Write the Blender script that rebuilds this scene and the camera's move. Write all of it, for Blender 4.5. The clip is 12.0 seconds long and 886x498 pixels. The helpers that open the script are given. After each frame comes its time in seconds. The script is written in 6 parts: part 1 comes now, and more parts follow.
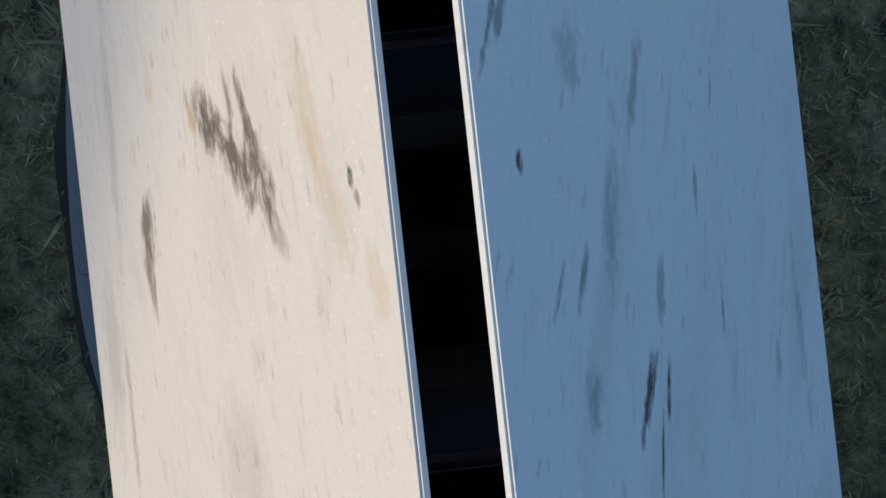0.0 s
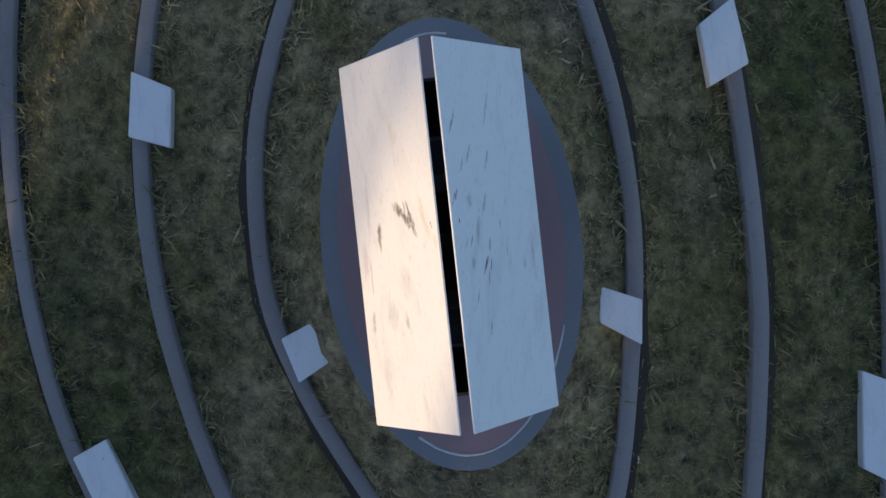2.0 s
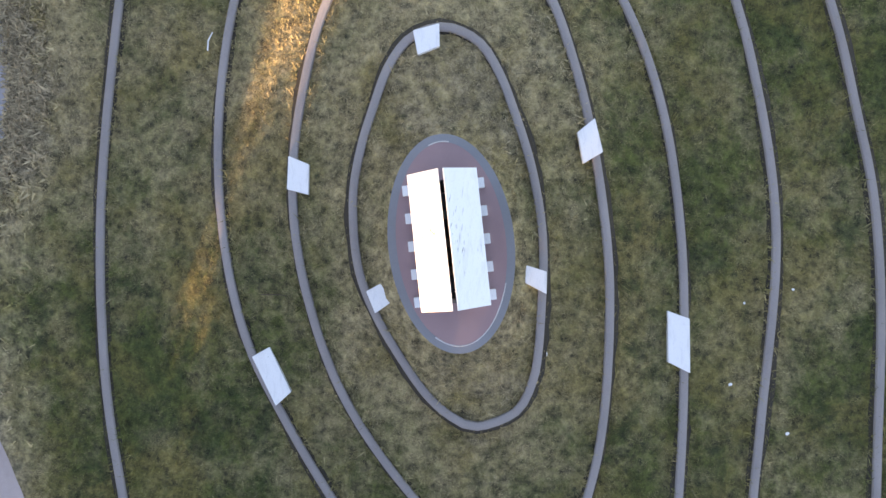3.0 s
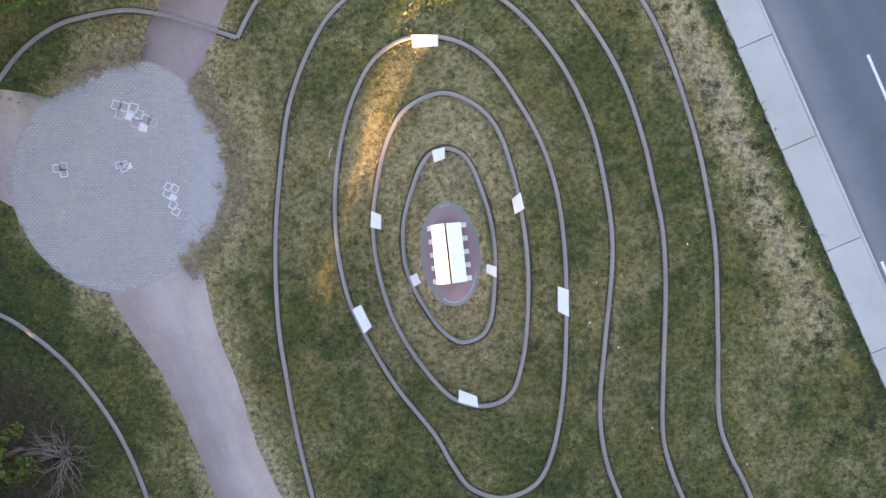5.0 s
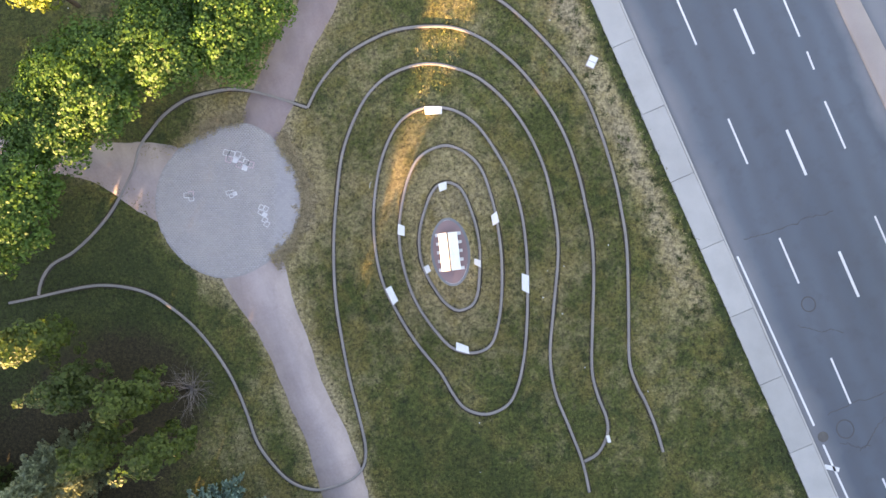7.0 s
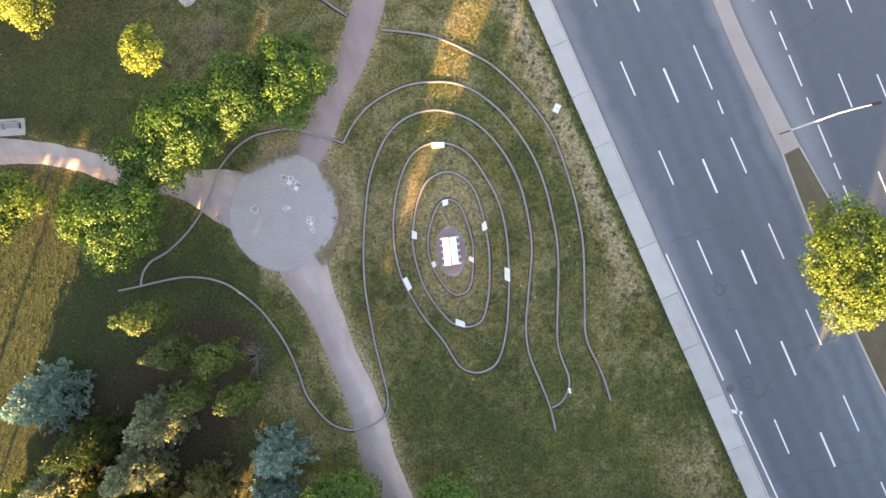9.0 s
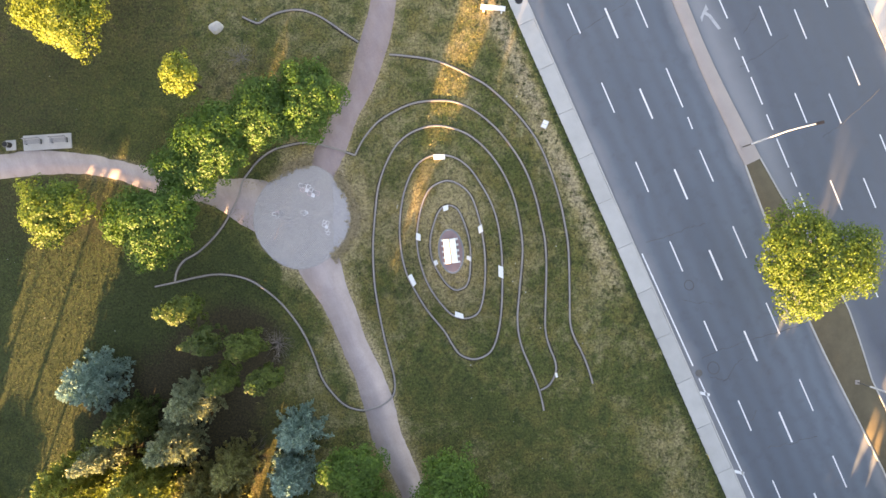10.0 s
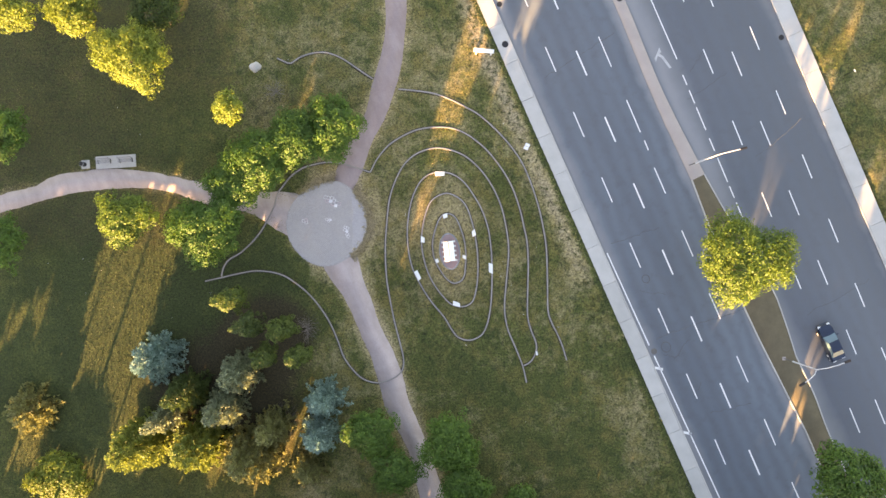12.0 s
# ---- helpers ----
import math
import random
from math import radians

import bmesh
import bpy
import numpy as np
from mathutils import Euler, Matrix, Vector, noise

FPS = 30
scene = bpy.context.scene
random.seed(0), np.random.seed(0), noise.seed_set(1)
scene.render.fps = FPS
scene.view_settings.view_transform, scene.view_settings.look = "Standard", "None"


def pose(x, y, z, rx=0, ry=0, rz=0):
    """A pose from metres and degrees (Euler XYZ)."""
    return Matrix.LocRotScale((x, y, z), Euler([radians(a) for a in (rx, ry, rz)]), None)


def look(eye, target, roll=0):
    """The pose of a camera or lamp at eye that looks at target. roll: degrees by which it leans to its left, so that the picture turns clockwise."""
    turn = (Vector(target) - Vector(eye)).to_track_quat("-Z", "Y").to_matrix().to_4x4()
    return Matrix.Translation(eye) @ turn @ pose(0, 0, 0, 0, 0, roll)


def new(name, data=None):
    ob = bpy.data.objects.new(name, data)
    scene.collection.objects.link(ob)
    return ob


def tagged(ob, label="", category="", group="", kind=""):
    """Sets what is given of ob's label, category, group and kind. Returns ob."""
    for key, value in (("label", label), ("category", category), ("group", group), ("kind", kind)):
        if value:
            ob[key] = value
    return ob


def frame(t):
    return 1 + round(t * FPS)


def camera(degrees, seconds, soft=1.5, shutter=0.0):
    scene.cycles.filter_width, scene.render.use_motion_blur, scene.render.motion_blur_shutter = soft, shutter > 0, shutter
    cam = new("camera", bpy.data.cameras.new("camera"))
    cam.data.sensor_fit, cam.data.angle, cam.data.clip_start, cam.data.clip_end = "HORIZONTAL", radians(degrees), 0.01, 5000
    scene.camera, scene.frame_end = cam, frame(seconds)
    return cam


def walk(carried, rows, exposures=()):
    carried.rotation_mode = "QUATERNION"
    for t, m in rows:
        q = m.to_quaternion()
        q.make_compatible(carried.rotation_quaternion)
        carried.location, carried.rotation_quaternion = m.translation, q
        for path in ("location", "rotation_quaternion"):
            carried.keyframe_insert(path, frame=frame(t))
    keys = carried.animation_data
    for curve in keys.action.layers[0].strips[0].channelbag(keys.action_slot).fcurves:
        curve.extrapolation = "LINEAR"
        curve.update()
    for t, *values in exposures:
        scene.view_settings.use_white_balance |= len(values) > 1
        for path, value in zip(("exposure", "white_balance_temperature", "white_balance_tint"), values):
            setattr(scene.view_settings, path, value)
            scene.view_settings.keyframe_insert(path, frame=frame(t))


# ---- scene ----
cam = camera(62.0, 12.0)
METRES, EYE, TILT, LEAN, TURN = 85.0, 5.4, -90.0, 0.0, 0.0
ROWS = [
    (0.0, 0.0, 0.0, 0.0, 0.0, 0.0, 0.0),
    (0.5, 0.0, -0.0001, -0.0001, 0.04, 0.03, -0.03),
    (1.0, 0.0, -0.0004, -0.0002, 0.08, 0.03, -0.03),
    (1.5, -0.0002, -0.0101, -0.0002, 0.02, 0.02, -0.06),
    (2.0, 0.0002, -0.0423, -0.0011, 0.48, 0.19, -0.04),
    (2.5, 0.001, -0.0847, -0.0024, 0.9, 0.47, -0.06),
    (3.0, 0.0013, -0.1326, -0.0032, 0.91, 0.55, -0.09),
    (5.0, 0.0062, -0.327, 0.0006, 1.47, 0.24, 0.07),
    (5.5, 0.007, -0.3756, 0.0002, 1.41, 0.31, 0.09),
    (6.0, 0.0076, -0.4242, 0.0, 1.39, 0.28, 0.15),
    (6.5, 0.0083, -0.4729, 0.0001, 1.42, 0.22, 0.16),
    (7.0, 0.0093, -0.5215, 0.0003, 1.48, 0.17, 0.2),
    (9.0, 0.0099, -0.716, 0.0028, 1.35, -0.05, 0.36),
    (9.5, 0.0105, -0.7647, 0.0031, 1.35, -0.05, 0.39),
    (10.0, 0.0113, -0.8134, 0.0035, 1.35, -0.07, 0.41),
    (10.5, 0.0121, -0.8623, 0.004, 1.34, -0.07, 0.44),
    (11.0, 0.0134, -0.9109, 0.0047, 1.36, -0.08, 0.44),
    (11.5, 0.0141, -0.9597, 0.0052, 1.34, -0.12, 0.48),
    (12.0, 0.0147, -0.9997, 0.0045, 1.3, -0.07, 0.52),
]
EXPO = [(0.0, 0.48, 5750, 14), (1.0, 0.48, 5750, 14), (1.5, 0.40, 5800, 16), (2.0, 0.90, 6350, 21), (2.5, 2.22, 8100, 29), (3.0, 2.68, 8250, 30), (5.0, 2.92, 8800, 31), (7.0, 2.98, 9300, 30), (12.0, 3.02, 10600, 28)]
walk(cam, [(t, pose(0, 0, EYE, TILT, LEAN, TURN) @ pose(METRES * x, METRES * y, METRES * z, 90 + pitch, roll, yaw)) for t, x, y, z, yaw, pitch, roll in ROWS], EXPO)

# ---- light: low evening sun from the south-west, clear sky ----
SUN_ELEV = 10.0
LIGHT = Vector((0.33, 0.944, 0.0))          # ground direction in which the sunlight travels
SIDE = Vector((0.944, -0.33, 0.0))
world = bpy.data.worlds.new("sky")
scene.world = world
world.use_nodes = True
wn = world.node_tree.nodes
sky = wn.new("ShaderNodeTexSky")
sky.sky_type = "NISHITA"
sky.sun_disc = False
sky.sun_elevation = radians(SUN_ELEV)
sky.sun_rotation = math.atan2(-LIGHT.x, -LIGHT.y)
sky.air_density, sky.dust_density, sky.ozone_density = 1.0, 0.5, 2.0
world.node_tree.links.new(sky.outputs[0], wn["Background"].inputs[0])
wn["Background"].inputs[1].default_value = 0.13
sun = new("sun", bpy.data.lights.new("sun", "SUN"))
sun.data.energy, sun.data.angle, sun.data.color = 4.8, radians(0.6), (1.0, 0.762, 0.435)
ce = math.cos(radians(SUN_ELEV))
sun.matrix_world = look((0, 0, 60), (LIGHT.x * ce, LIGHT.y * ce, 60 - math.sin(radians(SUN_ELEV))))


# ---- materials ----
def nodes_of(name):
    m = bpy.data.materials.new(name)
    m.use_nodes = True
    nt = m.node_tree
    return m, nt, nt.nodes["Principled BSDF"]


def noise_node(nt, scale, detail=4.0, rough=0.55, stretch=None, coord="Position", distort=0.0):
    n = nt.nodes.new("ShaderNodeTexNoise")
    n.inputs["Scale"].default_value, n.inputs["Detail"].default_value = scale, detail
    n.inputs["Roughness"].default_value, n.inputs["Distortion"].default_value = rough, distort
    if coord == "Position":
        src = nt.nodes.new("ShaderNodeNewGeometry").outputs["Position"]
    else:
        src = nt.nodes.new("ShaderNodeTexCoord").outputs[coord]
    if stretch:
        mp = nt.nodes.new("ShaderNodeMapping")
        mp.vector_type = "TEXTURE"
        mp.inputs["Scale"].default_value = tuple(1.0 / v for v in stretch[:3])
        if len(stretch) > 3:
            mp.inputs["Rotation"].default_value = (0, 0, radians(stretch[3]))
        nt.links.new(src, mp.inputs[0])
        src = mp.outputs[0]
    nt.links.new(src, n.inputs["Vector"])
    return n.outputs["Fac"]


def ramp(nt, fac, lo, hi):
    r = nt.nodes.new("ShaderNodeMapRange")
    r.inputs[1].default_value, r.inputs[2].default_value = lo, hi
    nt.links.new(fac, r.inputs[0])
    return r.outputs[0]


def calc(nt, op, a, b=None):
    n = nt.nodes.new("ShaderNodeMath")
    n.operation = op
    for i, v in enumerate((a, b)):
        if v is None:
            continue
        if isinstance(v, (int, float)):
            n.inputs[i].default_value = v
        else:
            nt.links.new(v, n.inputs[i])
    return n.outputs[0]


def mix(nt, fac, a, b):
    n = nt.nodes.new("ShaderNodeMix")
    n.data_type = "RGBA"
    for sock, v in ((n.inputs[0], fac), (n.inputs[6], a), (n.inputs[7], b)):
        if isinstance(v, (int, float)):
            sock.default_value = v
        elif isinstance(v, tuple):
            sock.default_value = (*v, 1)
        else:
            nt.links.new(v, sock)
    return n.outputs[2]


def bump(nt, bsdf, fac, strength, distance):
    b = nt.nodes.new("ShaderNodeBump")
    b.inputs["Strength"].default_value, b.inputs["Distance"].default_value = strength, distance
    nt.links.new(fac, b.inputs["Height"])
    nt.links.new(b.outputs[0], bsdf.inputs["Normal"])


def surface(name, dark, light, big, small, rough=0.8, relief=0.0, metal=0.0, vary=0.0, coord="Position"):
    """Two colours mixed by a coarse and a fine noise; vary: brightness from piece to piece."""
    m, nt, b = nodes_of(name)
    f1 = ramp(nt, noise_node(nt, big, coord=coord), 0.3, 0.7)
    f2 = ramp(nt, noise_node(nt, small, 6.0, 0.7, coord=coord), 0.25, 0.75)
    f = calc(nt, "ADD", calc(nt, "MULTIPLY", f1, 0.5), calc(nt, "MULTIPLY", f2, 0.5))
    col = mix(nt, f, dark, light)
    if vary:
        oi = nt.nodes.new("ShaderNodeObjectInfo")
        hs = nt.nodes.new("ShaderNodeHueSaturation")
        nt.links.new(calc(nt, "ADD", calc(nt, "MULTIPLY", oi.outputs["Random"], 2 * vary), 1 - vary), hs.inputs["Value"])
        nt.links.new(col, hs.inputs["Color"])
        col = hs.outputs[0]
    nt.links.new(col, b.inputs["Base Color"])
    b.inputs["Roughness"].default_value, b.inputs["Metallic"].default_value = rough, metal
    if relief:
        bump(nt, b, f2, 0.6, relief)
    return m


def leaf_material(name, dark, light, through_light=0.35, boughs=False):
    """Leaves that let some light through, with a shade of their own for each leaf and each tree."""
    m, nt, b = nodes_of(name)
    g = nt.nodes.new("ShaderNodeNewGeometry")
    oi = nt.nodes.new("ShaderNodeObjectInfo")
    clump = ramp(nt, noise_node(nt, 1.5, 3.0, 0.6), 0.32, 0.68)
    f = calc(nt, "ADD", calc(nt, "MULTIPLY", g.outputs["Random Per Island"], 0.45), calc(nt, "ADD", calc(nt, "MULTIPLY", clump, 0.40), calc(nt, "MULTIPLY", oi.outputs["Random"], 0.15)))
    if boughs:
        f = calc(nt, "ADD", calc(nt, "MULTIPLY", ramp(nt, noise_node(nt, 1.9, 3.0, 0.6), 0.3, 0.7), 0.65), calc(nt, "MULTIPLY", g.outputs["Random Per Island"], 0.35))
    col = mix(nt, f, dark, light)
    nt.links.new(col, b.inputs["Base Color"])
    b.inputs["Roughness"].default_value = 0.55
    tr = nt.nodes.new("ShaderNodeBsdfTranslucent")
    nt.links.new(col, tr.inputs[0])
    ms = nt.nodes.new("ShaderNodeMixShader")
    ms.inputs[0].default_value = through_light
    nt.links.new(b.outputs[0], ms.inputs[1])
    nt.links.new(tr.outputs[0], ms.inputs[2])
    nt.links.new(ms.outputs[0], nt.nodes["Material Output"].inputs[0])
    return m


DARKVEIN, OCHRE, GREYVEIN = (0.16, 0.13, 0.105), (0.62, 0.47, 0.26), (0.40, 0.37, 0.36)


def marble(name, stains, streaks, base=(0.80, 0.772, 0.735), lean=1.0, grey=(0.34, 0.33, 0.32)):
    """White marble with faint grey clouds along the slab and the given stains: across, along, half width, half length, turn, depth, colour."""
    m, nt, b = nodes_of(name)
    co = nt.nodes.new("ShaderNodeTexCoord").outputs["Object"]
    fine = ramp(nt, noise_node(nt, 90.0, 6.0, 0.7, coord="Object"), 0.3, 0.7)
    cloud = ramp(nt, noise_node(nt, 1.6, 5.0, 0.6, (5.0, 1.2, 1.0, streaks), "Object", 0.6), 0.52, 0.8)
    thin = ramp(nt, noise_node(nt, 3.0, 4.0, 0.55, (14.0, 2.2, 1.0, streaks), "Object", 0.3), 0.60, 0.78)
    col = mix(nt, calc(nt, "MULTIPLY", fine, 0.32), base, tuple(c * 0.82 for c in base))
    col = mix(nt, calc(nt, "MULTIPLY", cloud, 0.30), col, grey)
    col = mix(nt, calc(nt, "MULTIPLY", thin, 0.28), col, grey)
    fleck = ramp(nt, noise_node(nt, 26.0, 3.0, 0.6, (3.4, 0.7, 1.0, streaks), "Object"), 0.60, 0.70)
    col = mix(nt, calc(nt, "MULTIPLY", fleck, 0.34), col, grey)
    grain = ramp(nt, noise_node(nt, 150.0, 2.0, 0.5, coord="Object"), 0.63, 0.72)
    col = mix(nt, calc(nt, "MULTIPLY", grain, 0.55), col, (0.95, 0.94, 0.92))
    wob = noise_node(nt, 22.0, 4.0, 0.6, (2.2, 0.7, 1.0), "Object", 0.8)
    tear = ramp(nt, noise_node(nt, 40.0, 4.0, 0.65, (2.6, 0.6, 1.0, streaks), "Object", 0.5), 0.34, 0.50)
    for cx, cy, hw, hl, turn, depth, tint in stains:
        cx, cy, hw, hl = 1.08 * cx + 0.018, 1.08 * cy, (1.45 if tint == DARKVEIN else 1.08) * hw, 1.08 * hl
        mp = nt.nodes.new("ShaderNodeMapping")
        mp.vector_type = "TEXTURE"
        mp.inputs["Location"].default_value = (cx, cy, 0)
        mp.inputs["Rotation"].default_value = (0, 0, radians(turn * lean))
        mp.inputs["Scale"].default_value = (hw, hl, 1000)
        nt.links.new(co, mp.inputs[0])
        ln = nt.nodes.new("ShaderNodeVectorMath")
        ln.operation = "LENGTH"
        nt.links.new(mp.outputs[0], ln.inputs[0])
        d = calc(nt, "ADD", ln.outputs["Value"], calc(nt, "MULTIPLY", calc(nt, "SUBTRACT", wob, 0.5), 2.2))
        mask = ramp(nt, d, 1.15, 0.45)
        if hw < 0.03 and hl > 0.03 or depth > 0.6:
            mask = calc(nt, "MULTIPLY", mask, calc(nt, "ADD", calc(nt, "MULTIPLY", tear, 0.7), 0.3))
        col = mix(nt, calc(nt, "MULTIPLY", mask, depth), col, tint)
    nt.links.new(col, b.inputs["Base Color"])
    b.inputs["Roughness"].default_value = 0.45
    bump(nt, b, fine, 0.08, 0.001)
    return m


def paving():
    """Worn grey pavers, a shade of their own for each, with pale dust over them."""
    m, nt, b = nodes_of("plaza_paving")
    oi = nt.nodes.new("ShaderNodeObjectInfo").outputs["Random"]
    own = calc(nt, "FRACT", calc(nt, "ADD", oi, nt.nodes.new("ShaderNodeNewGeometry").outputs["Random Per Island"]))
    dust = ramp(nt, noise_node(nt, 0.55, 6.0, 0.65, distort=0.4), 0.40, 0.66)
    fine = ramp(nt, noise_node(nt, 40.0, 5.0, 0.7), 0.25, 0.75)
    col = mix(nt, own, (0.37, 0.348, 0.355), (0.43, 0.405, 0.41))
    col = mix(nt, calc(nt, "MULTIPLY", dust, 0.55), col, (0.46, 0.428, 0.42))
    col = mix(nt, calc(nt, "MULTIPLY", fine, 0.25), col, (0.25, 0.235, 0.23))
    nt.links.new(col, b.inputs["Base Color"])
    b.inputs["Roughness"].default_value = 0.9
    bump(nt, b, fine, 0.3, 0.003)
    return m


M_LEFT = marble("marble_left", [
    (-0.315, 0.180, 0.018, 0.050, 32, 0.95, DARKVEIN), (-0.262, 0.128, 0.016, 0.060, 28, 0.95, DARKVEIN),
    (-0.212, 0.090, 0.014, 0.065, 18, 0.9, DARKVEIN), (-0.232, 0.170, 0.006, 0.050, 14, 0.9, DARKVEIN),
    (-0.262, 0.195, 0.005, 0.035, 10, 0.7, DARKVEIN), (-0.190, 0.030, 0.010, 0.035, 12, 0.4, DARKVEIN),
    (-0.345, 0.185, 0.010, 0.025, 10, 0.5, OCHRE),
    (-0.490, 0.060, 0.015, 0.060, -2, 0.85, DARKVEIN), (-0.494, 0.000, 0.008, 0.050, 3, 0.6, DARKVEIN),
    (-0.068, 0.078, 0.004, 0.014, 12, 0.95, (0.05, 0.05, 0.04)), (-0.060, 0.055, 0.005, 0.012, 12, 0.6, (0.08, 0.07, 0.05)),
    (-0.125, 0.150, 0.018, 0.075, 5, 0.34, OCHRE), (-0.100, 0.060, 0.018, 0.080, 16, 0.36, OCHRE), (-0.045, -0.020, 0.014, 0.045, 14, 0.34, OCHRE),
    (-0.571, 0.230, 0.016, 0.180, -3, 0.35, GREYVEIN), (-0.640, -0.110, 0.028, 0.130, -2, 0.36, GREYVEIN),
    (-0.600, -0.180, 0.006, 0.140, -1, 0.35, DARKVEIN), (-0.315, -0.240, 0.050, 0.100, 4, 0.24, GREYVEIN), (-0.446, 0.250, 0.010, 0.030, 6, 0.4, OCHRE),
    (-0.45, -0.42, 0.05, 0.09, 8, 0.35, GREYVEIN), (-0.33, -0.47, 0.012, 0.06, 8, 0.4, DARKVEIN), (-0.62, -0.46, 0.012, 0.07, 0, 0.45, DARKVEIN),
    (-0.30, 0.62, 0.02, 0.10, 10, 0.3, OCHRE), (-0.55, -0.80, 0.03, 0.16, 4, 0.3, GREYVEIN), (-0.25, -0.95, 0.02, 0.10, 8, 0.3, GREYVEIN)], 6)
BLUEGREY = (0.16, 0.17, 0.17)
M_RIGHT = marble("marble_right", [
    (0.037, 0.074, 0.005, 0.011, 0, 0.95, (0.03, 0.03, 0.03)), (0.205, -0.185, 0.006, 0.050, -16, 0.95, (0.05, 0.055, 0.06)),
    (0.217, -0.175, 0.005, 0.045, -16, 0.9, (0.06, 0.065, 0.07)), (0.247, -0.188, 0.004, 0.030, -8, 0.95, (0.03, 0.03, 0.03)),
    (0.222, -0.255, 0.003, 0.050, -8, 0.9, (0.04, 0.04, 0.04)), (0.114, -0.045, 0.006, 0.035, -14, 0.75, BLUEGREY),
    (0.075, -0.055, 0.004, 0.035, -18, 0.7, BLUEGREY), (0.252, -0.078, 0.010, 0.045, -8, 0.5, BLUEGREY), (0.114, -0.165, 0.014, 0.040, -8, 0.5, BLUEGREY),
    (0.175, 0.030, 0.014, 0.090, -8, 0.42, BLUEGREY), (0.240, 0.155, 0.010, 0.075, -14, 0.5, BLUEGREY), (0.130, 0.180, 0.025, 0.050, -14, 0.36, BLUEGREY),
    (0.012, 0.190, 0.004, 0.040, -16, 0.75, (0.07, 0.07, 0.08)), (0.034, 0.215, 0.006, 0.040, -16, 0.7, BLUEGREY),
    (0.388, -0.110, 0.003, 0.030, -4, 0.6, (0.10, 0.05, 0.04)), (0.352, 0.040, 0.004, 0.030, -6, 0.6, BLUEGREY), (0.413, 0.160, 0.003, 0.025, -10, 0.6, BLUEGREY),
    (0.525, -0.20, 0.008, 0.040, -4, 0.4, BLUEGREY), (0.605, -0.16, 0.010, 0.160, 0, 0.28, BLUEGREY),
    (0.10, 0.38, 0.006, 0.05, -14, 0.7, BLUEGREY), (0.16, 0.45, 0.006, 0.06, -16, 0.7, BLUEGREY), (0.30, 0.42, 0.008, 0.06, -12, 0.6, BLUEGREY),
    (0.06, 0.62, 0.008, 0.07, -16, 0.7, BLUEGREY), (0.33, 0.70, 0.010, 0.09, -12, 0.5, BLUEGREY), (0.20, -0.52, 0.006, 0.05, -10, 0.6, BLUEGREY), (0.12, -0.36, 0.005, 0.05, -14, 0.6, BLUEGREY)], -15, (0.80, 0.845, 0.85), 1.35)
M_STONE = marble("marble_seat", [], 6, (0.78, 0.78, 0.76))
M_CURB = surface("curb_concrete", (0.190, 0.170, 0.160), (0.312, 0.282, 0.266), 0.5, 40.0, 0.85, 0.004)
M_PADRIM = surface("rim_concrete", (0.175, 0.18, 0.19), (0.25, 0.255, 0.265), 0.8, 45.0, 0.85, 0.004)
M_PAD = surface("pink_dust", (0.27, 0.175, 0.178), (0.36, 0.24, 0.238), 0.9, 70.0, 0.95, 0.004)
M_PLAZA = paving()
M_WALK = surface("sidewalk_concrete", (0.35, 0.340, 0.325), (0.49, 0.478, 0.460), 0.5, 30.0, 0.85, 0.003, vary=0.05)
M_MEDIAN = surface("median_concrete", (0.30, 0.255, 0.238), (0.41, 0.352, 0.328), 0.4, 30.0, 0.85, 0.003)
M_PAINT = surface("road_paint", (0.62, 0.62, 0.62), (0.80, 0.80, 0.80), 0.8, 25.0, 0.7)
M_PAINTWORN = surface("worn_paint", (0.26, 0.27, 0.28), (0.50, 0.50, 0.51), 1.5, 18.0, 0.8)
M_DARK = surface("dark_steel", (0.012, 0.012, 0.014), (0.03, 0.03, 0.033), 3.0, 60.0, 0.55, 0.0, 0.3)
M_STEEL = surface("galvanised_steel", (0.45, 0.45, 0.46), (0.58, 0.58, 0.58), 3.0, 60.0, 0.5, 0.0, 0.2)
M_BARK = surface("bark", (0.06, 0.045, 0.032), (0.12, 0.09, 0.065), 3.0, 25.0, 0.95, 0.02)
M_ROCK = surface("field_stone", (0.32, 0.31, 0.30), (0.52, 0.51, 0.49), 1.2, 12.0, 0.9, 0.02)
M_GREYWOOD = surface("bleached_twigs", (0.17, 0.145, 0.135), (0.27, 0.235, 0.22), 2.0, 30.0, 0.95)
M_CHALK = surface("chalk", (0.56, 0.55, 0.56), (0.82, 0.80, 0.82), 3.0, 60.0, 0.95)
M_CHALKPINK = surface("pink_chalk", (0.58, 0.40, 0.43), (0.72, 0.52, 0.55), 3.0, 60.0, 0.95)
M_LEAF = leaf_material("leaf_green", (0.022, 0.072, 0.010), (0.112, 0.235, 0.028))
M_LEAFYEL = leaf_material("leaf_yellow_green", (0.080, 0.125, 0.014), (0.255, 0.320, 0.045), 0.4)
M_LEAFSUN = leaf_material("leaf_olive_green", (0.042, 0.095, 0.010), (0.205, 0.295, 0.040), 0.4)
M_LEAFDARK = leaf_material("leaf_dark", (0.016, 0.036, 0.007), (0.085, 0.140, 0.022), 0.3)
M_BLUE = leaf_material("needle_blue", (0.060, 0.140, 0.115), (0.36, 0.53, 0.455), 0.25, True)
M_NEEDLE = leaf_material("needle_green", (0.065, 0.095, 0.022), (0.36, 0.43, 0.11), 0.4, True)
M_LEAFYOUNG = leaf_material("leaf_young", (0.011, 0.031, 0.004), (0.115, 0.178, 0.025), 0.4)
